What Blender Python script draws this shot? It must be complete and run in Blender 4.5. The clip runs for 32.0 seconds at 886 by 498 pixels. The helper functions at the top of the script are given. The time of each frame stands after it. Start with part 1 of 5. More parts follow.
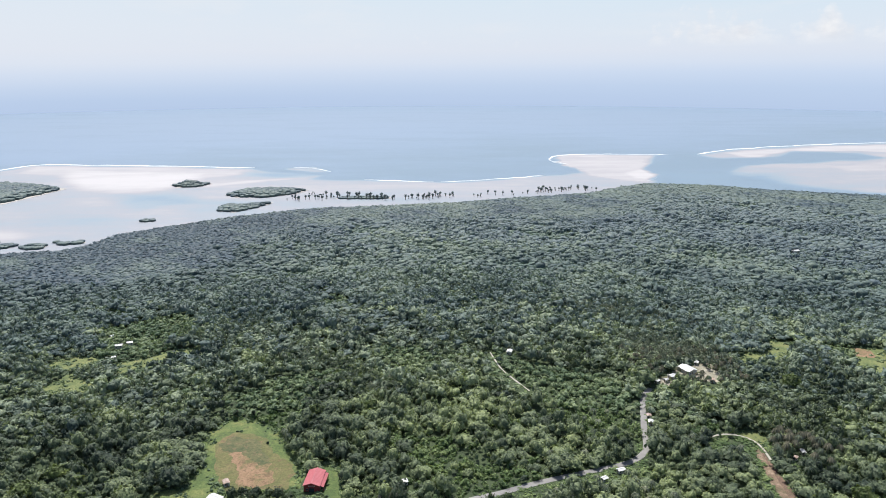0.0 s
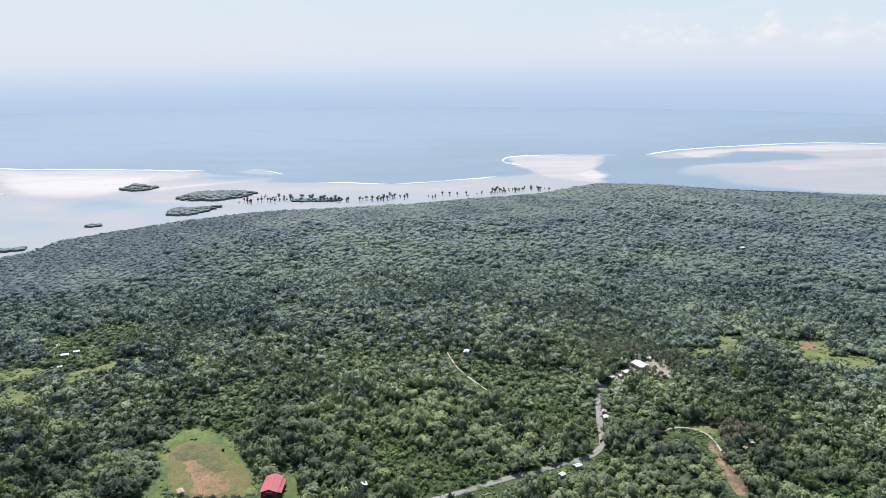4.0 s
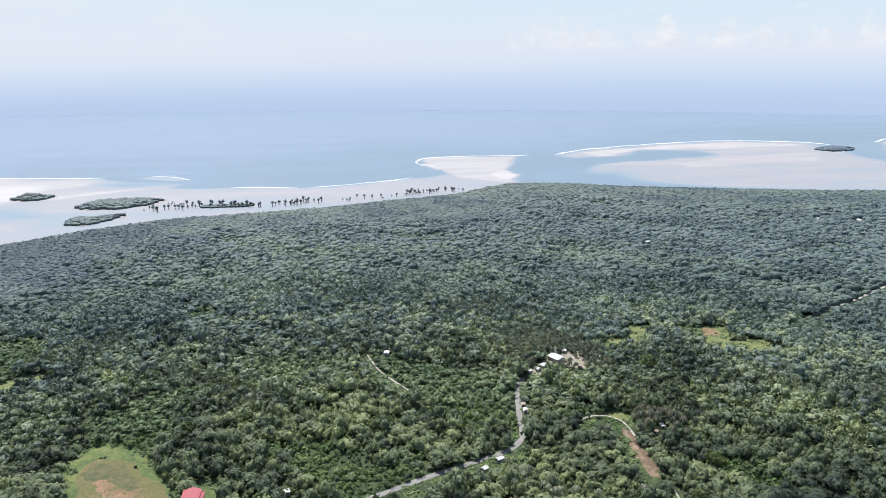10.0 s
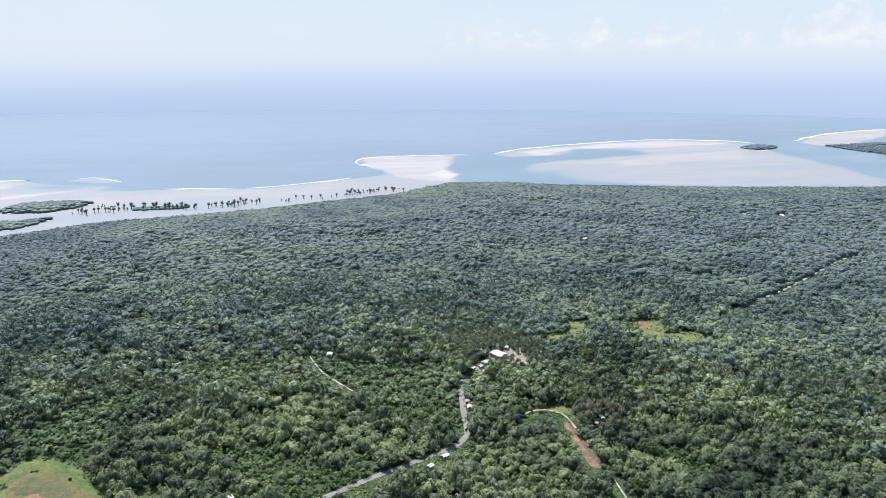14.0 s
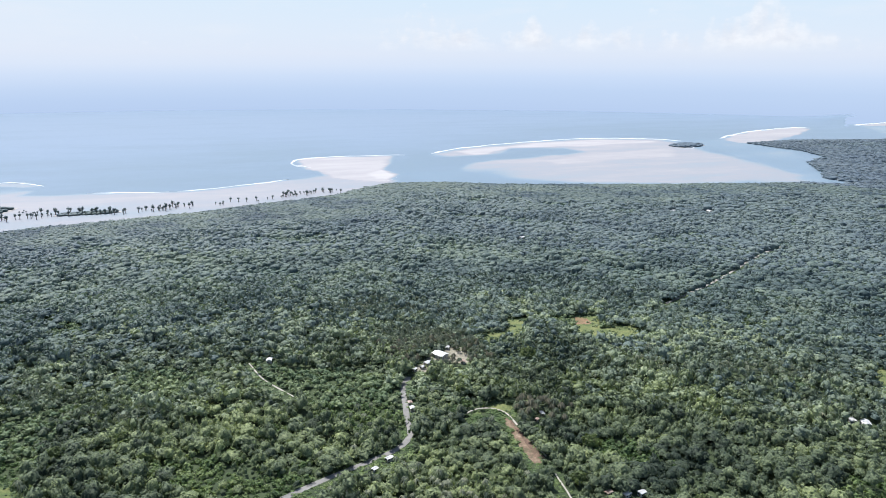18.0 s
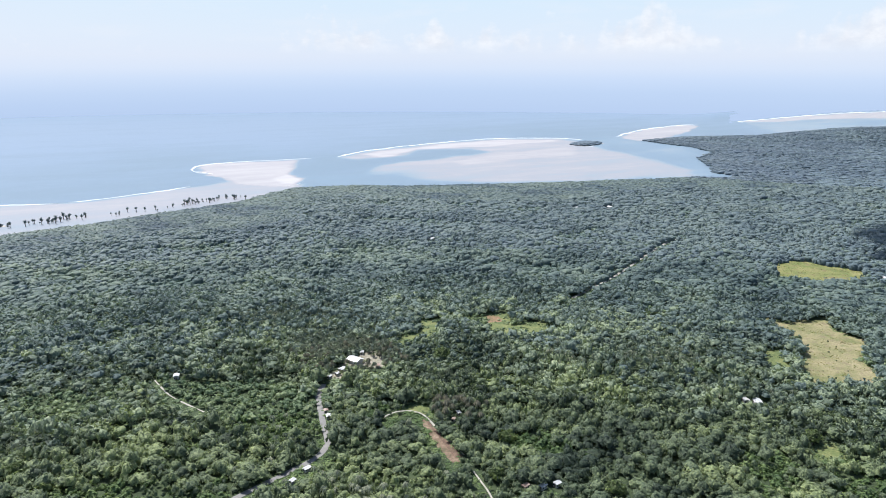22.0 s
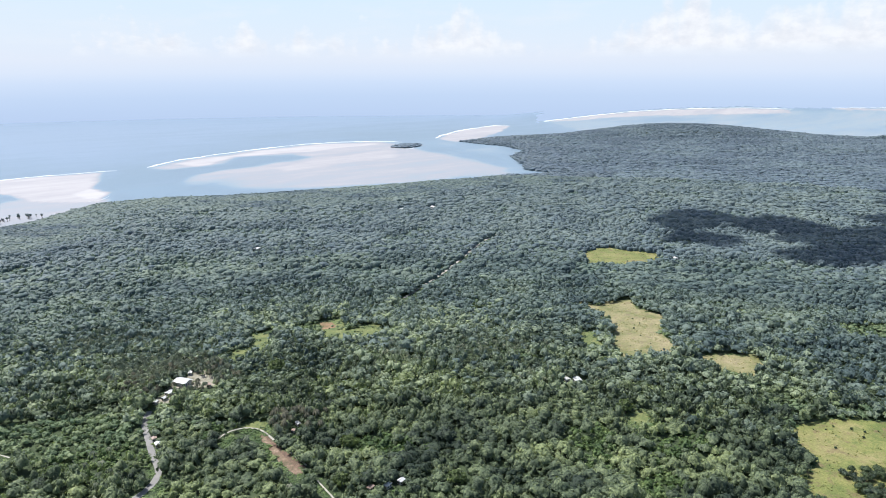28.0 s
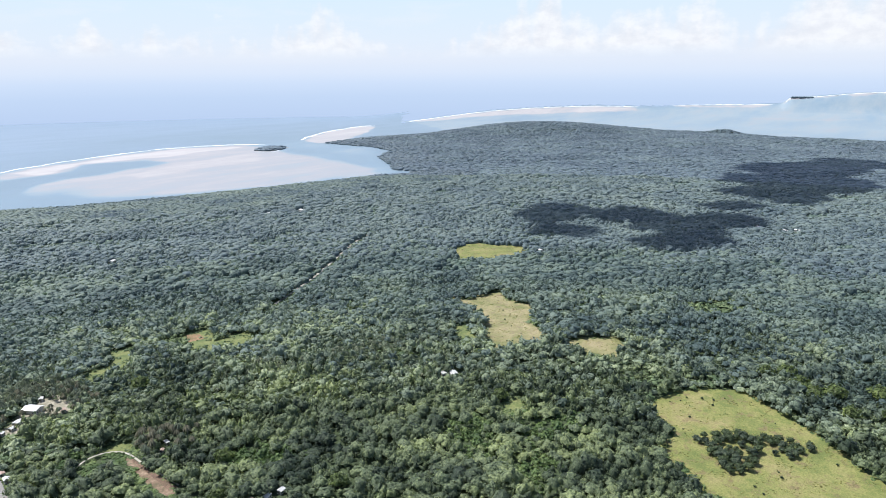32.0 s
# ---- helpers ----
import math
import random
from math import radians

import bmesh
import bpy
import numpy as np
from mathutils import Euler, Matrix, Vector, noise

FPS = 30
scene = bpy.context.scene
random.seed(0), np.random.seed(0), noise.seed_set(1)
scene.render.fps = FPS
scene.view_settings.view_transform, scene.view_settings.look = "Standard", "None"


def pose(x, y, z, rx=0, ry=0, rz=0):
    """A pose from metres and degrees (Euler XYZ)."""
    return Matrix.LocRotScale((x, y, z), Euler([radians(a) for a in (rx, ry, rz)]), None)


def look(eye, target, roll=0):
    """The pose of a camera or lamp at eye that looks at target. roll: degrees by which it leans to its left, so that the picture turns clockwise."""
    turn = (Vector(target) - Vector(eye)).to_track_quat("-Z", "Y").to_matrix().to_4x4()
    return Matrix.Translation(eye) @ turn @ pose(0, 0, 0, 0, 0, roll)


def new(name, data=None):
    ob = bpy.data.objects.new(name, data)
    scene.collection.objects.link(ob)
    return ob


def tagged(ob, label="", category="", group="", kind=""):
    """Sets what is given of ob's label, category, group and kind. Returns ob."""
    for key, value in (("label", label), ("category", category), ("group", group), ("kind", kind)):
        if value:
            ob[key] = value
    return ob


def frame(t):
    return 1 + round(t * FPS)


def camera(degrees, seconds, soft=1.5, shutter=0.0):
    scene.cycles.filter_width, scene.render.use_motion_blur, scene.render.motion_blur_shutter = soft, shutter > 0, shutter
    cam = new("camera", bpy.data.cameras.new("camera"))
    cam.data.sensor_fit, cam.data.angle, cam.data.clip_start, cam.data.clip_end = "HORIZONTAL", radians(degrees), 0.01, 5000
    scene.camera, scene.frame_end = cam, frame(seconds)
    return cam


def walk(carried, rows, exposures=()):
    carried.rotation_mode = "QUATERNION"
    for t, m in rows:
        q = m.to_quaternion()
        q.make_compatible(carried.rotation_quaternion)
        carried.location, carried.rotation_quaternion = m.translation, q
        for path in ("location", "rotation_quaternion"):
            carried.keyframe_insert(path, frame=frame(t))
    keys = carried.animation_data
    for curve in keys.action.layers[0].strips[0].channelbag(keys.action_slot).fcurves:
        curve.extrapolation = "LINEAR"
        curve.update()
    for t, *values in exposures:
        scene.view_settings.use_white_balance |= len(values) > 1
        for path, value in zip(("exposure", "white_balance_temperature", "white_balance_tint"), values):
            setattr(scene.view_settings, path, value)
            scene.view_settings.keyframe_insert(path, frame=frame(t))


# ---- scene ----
# A forested tropical island seen from a hovering drone that turns slowly to its right.
cam = camera(64.17, 32.0, soft=0.65)

# seconds, place in metres, degrees of tilt below the level, heading clockwise from +y, lean
FLIGHT = [
    (0.0, 0.00, 0.00, 240.00, 14.546, -0.000, -0.183),
    (0.5, -0.16, -0.08, 240.00, 14.526, 0.424, -0.122),
    (1.0, -0.31, -0.17, 239.99, 14.507, 0.891, -0.115),
    (1.5, -0.45, -0.27, 239.96, 14.495, 1.414, -0.096),
    (2.0, -0.57, -0.37, 239.91, 14.470, 1.982, -0.089),
    (2.5, -0.67, -0.44, 239.86, 14.449, 2.514, -0.073),
    (3.0, -0.74, -0.48, 239.79, 14.433, 2.938, -0.073),
    (3.5, -0.77, -0.47, 239.71, 14.415, 3.324, -0.041),
    (5.5, -0.79, -0.34, 239.35, 14.379, 5.488, -0.106),
    (6.0, -0.81, -0.33, 239.27, 14.342, 6.105, -0.118),
    (6.5, -0.85, -0.36, 239.20, 14.341, 6.671, -0.165),
    (7.0, -0.91, -0.43, 239.13, 14.336, 7.205, -0.172),
    (7.5, -0.98, -0.55, 239.05, 14.311, 7.759, -0.155),
    (8.0, -1.08, -0.74, 238.95, 14.287, 8.326, -0.134),
    (8.5, -1.20, -1.00, 238.82, 14.240, 8.924, -0.089),
    (9.0, -1.34, -1.34, 238.68, 14.212, 9.569, -0.099),
    (9.5, -1.50, -1.75, 238.52, 14.215, 10.201, -0.096),
    (10.0, -1.68, -2.18, 238.35, 14.200, 10.781, -0.069),
    (10.5, -1.89, -2.61, 238.20, 14.204, 11.397, -0.108),
    (11.0, -2.11, -2.99, 238.09, 14.200, 12.020, -0.103),
    (11.5, -2.34, -3.30, 238.06, 14.207, 12.638, -0.042),
    (12.0, -2.55, -3.54, 238.12, 14.204, 13.253, 0.000),
    (12.5, -2.76, -3.73, 238.26, 14.201, 13.811, 0.037),
    (13.0, -2.93, -3.91, 238.46, 14.219, 14.408, 0.097),
    (13.5, -3.10, -4.12, 238.71, 14.217, 15.039, 0.188),
    (14.0, -3.27, -4.33, 238.98, 14.228, 15.735, 0.272),
    (14.5, -3.43, -4.54, 239.27, 14.211, 16.405, 0.327),
    (16.5, -3.95, -5.35, 240.41, 14.156, 19.056, 0.288),
    (17.0, -4.06, -5.54, 240.72, 14.166, 19.704, 0.312),
    (17.5, -4.18, -5.71, 241.06, 14.198, 20.307, 0.371),
    (18.0, -4.30, -5.87, 241.41, 14.267, 20.847, 0.393),
    (18.5, -4.42, -5.99, 241.76, 14.275, 21.655, 0.367),
    (19.0, -4.53, -6.10, 242.07, 14.185, 22.559, 0.310),
    (19.5, -4.66, -6.18, 242.31, 14.169, 23.442, 0.295),
    (20.0, -4.79, -6.23, 242.48, 14.197, 24.355, 0.208),
    (20.5, -4.91, -6.27, 242.63, 14.163, 25.262, 0.178),
    (21.0, -5.00, -6.32, 242.79, 14.094, 26.197, 0.203),
    (21.5, -5.11, -6.42, 242.93, 14.021, 27.251, 0.154),
    (22.0, -5.22, -6.57, 243.06, 14.115, 28.339, 0.110),
    (22.5, -5.34, -6.74, 243.21, 14.110, 29.432, 0.052),
    (23.0, -5.48, -6.93, 243.37, 14.008, 30.525, 0.042),
    (23.5, -5.67, -7.15, 243.52, 13.964, 31.622, 0.011),
    (24.0, -5.87, -7.42, 243.64, 14.046, 32.717, -0.021),
    (24.5, -6.09, -7.73, 243.76, 13.995, 33.867, -0.068),
    (25.0, -6.33, -8.02, 243.89, 13.932, 35.129, -0.103),
    (25.5, -6.58, -8.29, 244.05, 13.889, 36.319, -0.088),
    (27.5, -7.80, -9.21, 244.65, 13.846, 41.281, -0.182),
    (28.0, -8.13, -9.39, 244.78, 13.857, 42.621, -0.166),
    (28.5, -8.46, -9.56, 244.83, 13.942, 43.939, -0.158),
    (29.0, -8.75, -9.71, 244.78, 14.017, 45.267, -0.196),
    (29.5, -8.94, -9.84, 244.62, 13.996, 46.630, -0.215),
    (30.0, -9.03, -9.96, 244.40, 13.917, 47.990, -0.184),
    (30.5, -9.00, -10.04, 244.16, 13.764, 49.317, -0.184),
    (31.0, -8.88, -10.08, 243.97, 13.661, 50.695, -0.215),
    (31.5, -8.70, -10.11, 243.81, 13.664, 52.027, -0.260),
    (32.0, -8.49, -10.11, 243.67, 13.830, 53.290, -0.331),
]


def flight_pose(x, y, z, tilt, heading, lean):
    return pose(x, y, z) @ pose(0, 0, 0, 0, 0, -heading) @ pose(0, 0, 0, 90 - tilt) @ pose(0, 0, 0, 0, 0, lean)


walk(cam, [(r[0], flight_pose(*r[1:])) for r in FLIGHT], exposures=[(0.0, 0.38, 6400, 10), (10.0, 0.41, 6300, 10), (20.0, 0.45, 6150, 10), (32.0, 0.50, 6250, 10)])

# ---- light ----
SUN_HEADING, SUN_HEIGHT = -14.0, 60.0
world = bpy.data.worlds.new("world")
scene.world = world
world.use_nodes = True
wt = world.node_tree
sky = wt.nodes.new("ShaderNodeTexSky")
sky.sky_type, sky.sun_disc = "NISHITA", False
sky.sun_elevation, sky.sun_rotation = radians(SUN_HEIGHT), radians(SUN_HEADING)
sky.dust_density, sky.air_density = 2.0, 1.0
wt.links.new(sky.outputs[0], wt.nodes["Background"].inputs[0])
wt.nodes["Background"].inputs[1].default_value = 0.12
sun_data = bpy.data.lights.new("sun", "SUN")
sun_data.energy, sun_data.angle, sun_data.color = 5.0, radians(0.6), (1.0, 0.965, 0.915)
sun = new("sun", sun_data)
_h, _e = radians(SUN_HEADING), radians(SUN_HEIGHT)
SUN_WAY = Vector((math.sin(_h) * math.cos(_e), math.cos(_h) * math.cos(_e), math.sin(_e)))
sun.matrix_world = look(SUN_WAY * 900, (0, 0, 0))

# ---- plan, in metres ----
COAST = [(-2600, -600), (-1500, 300), (-900, 760), (-581, 898), (-514, 912), (-489, 936), (-479, 1001), (-420, 1061), (-355, 1120), (-271, 1175),
         (-218, 1200), (-83, 1224), (16, 1249), (121, 1287), (232, 1328), (292, 1350), (362, 1412), (429, 1455), (549, 1425),
         (652, 1364), (766, 1328), (880, 1285), (991, 1248), (1100, 1226), (1197, 1196), (1292, 1177), (1417, 1124), (1411, 1209),
         (1509, 1318), (1591, 1431), (1695, 1491), (1769, 1521), (1837, 1680), (1836, 1758), (1850, 1930), (2096, 1949),
         (2399, 1862), (2676, 1844), (2849, 1795), (3025, 1600), (3110, 1403), (3100, 1026), (3129, 798), (2958, 547), (2920, 442),
         (3010, 244), (3300, -600), (3000, -3000), (-2600, -3000)]


def inside(poly, x, y):
    x, y = np.asarray(x, float), np.asarray(y, float)
    res = np.zeros(x.shape, bool)
    for (x0, y0), (x1, y1) in zip(poly, poly[1:] + poly[:1]):
        if y0 == y1:
            continue
        res ^= ((y0 > y) != (y1 > y)) & (x < (x1 - x0) * (y - y0) / (y1 - y0) + x0)
    return res


def away(line, x, y, closed=False):
    """Distance to a line of points."""
    x, y = np.asarray(x, float), np.asarray(y, float)
    best = np.full(x.shape, 1e9)
    for (x0, y0), (x1, y1) in zip(line, line[1:] + (line[:1] if closed else [])):
        dx, dy = x1 - x0, y1 - y0
        s = np.clip(((x - x0) * dx + (y - y0) * dy) / (dx * dx + dy * dy + 1e-9), 0, 1)
        best = np.minimum(best, (x - x0 - s * dx) ** 2 + (y - y0 - s * dy) ** 2)
    return np.sqrt(best)


def depth_in(poly, x, y):
    """Distance to the edge, positive inside."""
    return np.where(inside(poly, x, y), 1, -1) * away(poly, x, y, True)


def wav(x, y, size, seed=0.0):
    """Smooth cheap variation between about -1 and 1."""
    a, b = x / size + seed, y / size - 1.7 * seed
    return (np.sin(a * 1.9 + 1.3 * np.sin(b * 1.1 + seed)) + np.sin(b * 2.3 + 1.7 * np.sin(a * 0.9)) + np.sin((a + b) * 1.4 + seed * 2)) / 3


def smooth(a, b, v):
    t = np.clip((v - a) / (b - a), 0, 1)
    return t * t * (3 - 2 * t)


def hill(x, y, cx, cy, rx, ry, h):
    return h * np.exp(-((x - cx) / rx) ** 2 - ((y - cy) / ry) ** 2)


def ground(x, y):
    x, y = np.asarray(x, float), np.asarray(y, float)
    shore = smooth(-6, 70, depth_in(COAST, x, y))
    roll = 2.6 + 1.2 * wav(x, y, 150, 1) + 2.4 * wav(x, y, 260, 3) * smooth(600, 1000, x)
    rise = hill(x, y, 2760, 1520, 330, 330, 34) + hill(x, y, 3050, 820, 50, 60, 13) + hill(x, y, 2500, 900, 500, 500, 6) + hill(x, y, 2860, 420, 120, 160, 8)
    return -0.8 + shore * (0.9 + roll + rise)


def gz(x, y):
    return float(ground(np.array([x]), np.array([y]))[0])


# ---- materials ----
def material(name):
    m = bpy.data.materials.new(name)
    m.use_nodes = True
    return m, m.node_tree, m.node_tree.nodes["Principled BSDF"]


def node(nt, kind, **props):
    n = nt.nodes.new(kind)
    for k, v in props.items():
        n.inputs[k.replace("_", " ")].default_value = v
    return n


def spread(nt, size, detail=4.0, rough=0.6, where=None):
    """Noise of a real-world size."""
    n = node(nt, "ShaderNodeTexNoise", Scale=1.0 / size, Detail=detail, Roughness=rough)
    if where is None:
        where = nt.nodes.new("ShaderNodeTexCoord").outputs["Object"]
    nt.links.new(where, n.inputs["Vector"])
    return n.outputs["Fac"]


def ramp(nt, fac, stops):
    r = nt.nodes.new("ShaderNodeValToRGB")
    while len(r.color_ramp.elements) < len(stops):
        r.color_ramp.elements.new(0.5)
    for e, (p, c) in zip(r.color_ramp.elements, stops):
        e.position, e.color = p, (*c, 1.0)
    nt.links.new(fac, r.inputs[0])
    return r.outputs[0]


def blend(nt, fac, a, b, mode="MIX"):
    m = nt.nodes.new("ShaderNodeMix")
    m.data_type, m.blend_type = "RGBA", mode
    for sock, v in ((m.inputs[0], fac), (m.inputs[6], a), (m.inputs[7], b)):
        if hasattr(v, "is_output"):
            nt.links.new(v, sock)
        elif isinstance(v, (int, float)):
            sock.default_value = v
        else:
            sock.default_value = (*v, 1.0)
    return m.outputs[2]


def scalar(nt, op, a, b=0.0, c=0.0):
    m = nt.nodes.new("ShaderNodeMath")
    m.operation = op
    for sock, v in zip(m.inputs, (a, b, c)):
        if hasattr(v, "is_output"):
            nt.links.new(v, sock)
        else:
            sock.default_value = v
    return m.outputs[0]


def bump(nt, bsdf, height, strength, distance):
    b = node(nt, "ShaderNodeBump", Strength=strength, Distance=distance)
    nt.links.new(height, b.inputs["Height"])
    nt.links.new(b.outputs[0], bsdf.inputs["Normal"])


def leaf_material(name, dark, mid, light, gloss=0.5, patch=45.0, relief=0.5, haze_sheen=0.0, speck=1.0):
    """Foliage: every crown has its own tone, patches of lighter kinds, fine leaf relief."""
    m, nt, b = material(name)
    leaf = nt.nodes.new("ShaderNodeNewGeometry").outputs["Random Per Island"]
    at = nt.nodes.new("ShaderNodeAttribute")
    at.attribute_name = "tone"
    each = nt.nodes.new("ShaderNodeObjectInfo").outputs["Random"]
    own = scalar(nt, "ADD", scalar(nt, "MULTIPLY", at.outputs["Fac"], 0.55), scalar(nt, "MULTIPLY_ADD", leaf, 0.26, -0.13))
    own = scalar(nt, "ADD", own, scalar(nt, "MULTIPLY", each, 0.12))
    far = spread(nt, patch, 3.0)
    fac = scalar(nt, "ADD", own, scalar(nt, "MULTIPLY_ADD", far, 1.5, -0.55))
    col = ramp(nt, fac, [(0.12, dark), (0.5, mid), (0.95, light)])
    fine = spread(nt, 1.3, 4.0, 0.75)
    col = blend(nt, 1.0, col, ramp(nt, fine, [(0.34, (1 - 0.58 * speck, 1 - 0.52 * speck, 1 - 0.55 * speck)), (0.5, (1.0, 1.0, 1.0)), (0.66, (1 + 0.65 * speck, 1 + 0.55 * speck, 1 + 0.4 * speck))]), "MULTIPLY")
    nt.links.new(col, b.inputs["Base Color"])
    b.inputs["Roughness"].default_value = gloss
    b.inputs["Specular IOR Level"].default_value = 0.16
    # bluish sheen laid over the leaves as a veil of haze
    b.inputs["Sheen Weight"].default_value, b.inputs["Sheen Roughness"].default_value = haze_sheen, 0.5
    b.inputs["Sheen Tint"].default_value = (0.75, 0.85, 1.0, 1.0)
    bump(nt, b, fine, 1.0, relief)
    through_leaf, mx = nt.nodes.new("ShaderNodeBsdfTranslucent"), nt.nodes.new("ShaderNodeMixShader")
    nt.links.new(blend(nt, 1.0, col, (1.5, 1.55, 0.9), "MULTIPLY"), through_leaf.inputs[0])
    mx.inputs[0].default_value = 0.20
    nt.links.new(b.outputs[0], mx.inputs[1])
    nt.links.new(through_leaf.outputs[0], mx.inputs[2])
    nt.links.new(mx.outputs[0], nt.nodes["Material Output"].inputs[0])
    return m


def plain(name, stops, size, gloss=0.8, relief=0.02, metal=0.0, fine=None):
    m, nt, b = material(name)
    n = spread(nt, size, 6.0, 0.65)
    col = ramp(nt, n, stops)
    nt.links.new(col, b.inputs["Base Color"])
    b.inputs["Roughness"].default_value, b.inputs["Metallic"].default_value = gloss, metal
    bump(nt, b, spread(nt, fine or size * 0.12, 4.0), 0.6, relief)
    return m


def mottled(name, lush, main, dry, bare, size):
    """Grass or earth: broad tones, blotches of bare or dark growth and fine tussocks."""
    m, nt, b = material(name)
    broad, blot, fine = spread(nt, size, 5.0, 0.65), spread(nt, size * 0.28, 6.0, 0.7), spread(nt, 1.3, 4.0, 0.7)
    col = ramp(nt, broad, [(0.36, lush), (0.50, main), (0.66, dry)])
    col = blend(nt, ramp(nt, blot, [(0.53, (0, 0, 0)), (0.64, (0.85,) * 3)]), col, bare)
    col = blend(nt, ramp(nt, blot, [(0.36, (0.8,) * 3), (0.46, (0, 0, 0))]), col, lush)
    col = blend(nt, 1.0, col, ramp(nt, fine, [(0.3, (0.66, 0.7, 0.62)), (0.7, (1.25, 1.2, 1.15))]), "MULTIPLY")
    nt.links.new(col, b.inputs["Base Color"])
    b.inputs["Roughness"].default_value = 0.92
    bump(nt, b, fine, 0.8, 0.35)
    return m


M_BROAD = leaf_material("broadleaf_foliage", (0.030, 0.046, 0.031), (0.108, 0.140, 0.082), (0.204, 0.246, 0.118), patch=34, haze_sheen=0.02, speck=1.1)
M_MID = leaf_material("woodland_foliage", (0.044, 0.068, 0.058), (0.150, 0.190, 0.138), (0.252, 0.300, 0.184), patch=60, haze_sheen=0.02, speck=0.95)
# these four far kinds carry aerial haze in their blue-tinted colours
M_WOOD = leaf_material("hazed_woodland_foliage", (0.064, 0.096, 0.096), (0.121, 0.163, 0.144), (0.173, 0.218, 0.168), patch=80, haze_sheen=0.04, speck=0.55)
M_OUT = leaf_material("hazed_outer_foliage", (0.084, 0.118, 0.131), (0.123, 0.163, 0.165), (0.156, 0.197, 0.181), patch=110, relief=0.3, haze_sheen=0.12, speck=0.25)
M_FAR = leaf_material("hazed_distant_foliage", (0.074, 0.106, 0.128), (0.104, 0.144, 0.164), (0.138, 0.184, 0.190), patch=170, relief=0.1, haze_sheen=0.3, speck=0.15)
M_FARMANGROVE = leaf_material("hazed_mangrove_foliage", (0.089, 0.123, 0.153), (0.106, 0.143, 0.170), (0.126, 0.162, 0.180), patch=150, relief=0.1, haze_sheen=0.2, speck=0.15)
M_MANGROVE = leaf_material("mangrove_foliage", (0.051, 0.079, 0.095), (0.118, 0.157, 0.144), (0.155, 0.194, 0.160), patch=130, relief=0.15, haze_sheen=0.1, speck=0.12)
M_YOUNG = leaf_material("young_growth_foliage", (0.070, 0.110, 0.060), (0.124, 0.172, 0.092), (0.182, 0.228, 0.120), patch=40, speck=0.7)
# far twin of the young growth, with haze tinted into its colour
M_OUTYOUNG = leaf_material("hazed_young_foliage", (0.090, 0.134, 0.114), (0.118, 0.166, 0.138), (0.152, 0.198, 0.154), patch=60, speck=0.4)
M_SHRUB = leaf_material("shrub_foliage", (0.055, 0.093, 0.036), (0.093, 0.142, 0.054), (0.150, 0.200, 0.080), patch=14)
M_PALM = leaf_material("palm_frond", (0.130, 0.152, 0.106), (0.228, 0.252, 0.178), (0.330, 0.340, 0.250), gloss=0.4, patch=25, relief=0.1)
M_DRYPALM = leaf_material("dry_frond", (0.17, 0.16, 0.11), (0.27, 0.25, 0.18), (0.37, 0.345, 0.27), patch=10, relief=0.1)
M_TUFT = leaf_material("tussock_grass", (0.125, 0.135, 0.042), (0.170, 0.170, 0.055), (0.225, 0.195, 0.085), patch=12, relief=0.1)
M_BARK = plain("bark", [(0.3, (0.10, 0.08, 0.06)), (0.7, (0.22, 0.19, 0.15))], 0.5, 0.9, 0.05)
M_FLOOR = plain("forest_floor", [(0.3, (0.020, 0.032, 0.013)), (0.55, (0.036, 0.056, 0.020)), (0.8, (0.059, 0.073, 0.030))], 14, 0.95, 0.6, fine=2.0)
M_GRASS = mottled("meadow_grass", (0.100, 0.126, 0.032), (0.168, 0.176, 0.054), (0.225, 0.198, 0.088), (0.140, 0.105, 0.056), 30)
M_DRYGRASS = mottled("dry_meadow_grass", (0.125, 0.138, 0.050), (0.210, 0.192, 0.096), (0.268, 0.232, 0.138), (0.168, 0.138, 0.085), 24)
M_FRESHGRASS = mottled("fresh_grass", (0.050, 0.084, 0.022), (0.086, 0.122, 0.033), (0.145, 0.160, 0.052), (0.042, 0.064, 0.022), 14)
M_CLEARING = mottled("clearing_grass", (0.075, 0.105, 0.034), (0.122, 0.148, 0.050), (0.172, 0.182, 0.070), (0.066, 0.090, 0.034), 10)
M_PITCHGRASS = mottled("worn_pitch_grass", (0.074, 0.086, 0.026), (0.106, 0.106, 0.038), (0.142, 0.120, 0.052), (0.135, 0.094, 0.050), 18)
M_DARKPITCH = mottled("dark_pitch_grass", (0.046, 0.060, 0.024), (0.076, 0.084, 0.034), (0.115, 0.104, 0.048), (0.135, 0.098, 0.055), 12)
M_DIRT = mottled("red_earth", (0.095, 0.095, 0.036), (0.205, 0.129, 0.076), (0.257, 0.158, 0.102), (0.112, 0.073, 0.040), 16)
M_BROWN = mottled("cut_brown_earth", (0.090, 0.078, 0.042), (0.165, 0.112, 0.078), (0.27, 0.20, 0.15), (0.085, 0.056, 0.038), 6)
M_YARD = mottled("sandy_yard", (0.11, 0.115, 0.065), (0.255, 0.235, 0.195), (0.36, 0.335, 0.29), (0.15, 0.13, 0.095), 10)
M_ASPHALT = plain("worn_asphalt", [(0.3, (0.145, 0.139, 0.132)), (0.7, (0.238, 0.231, 0.218))], 9, 0.9, 0.02)
M_CONCRETE = plain("pale_concrete", [(0.3, (0.238, 0.224, 0.185)), (0.7, (0.370, 0.350, 0.310))], 4, 0.85, 0.02)
M_WHITEROOF = plain("white_sheet_roof", [(0.3, (0.400, 0.400, 0.388)), (0.7, (0.544, 0.544, 0.536))], 5, 0.45, 0.01)
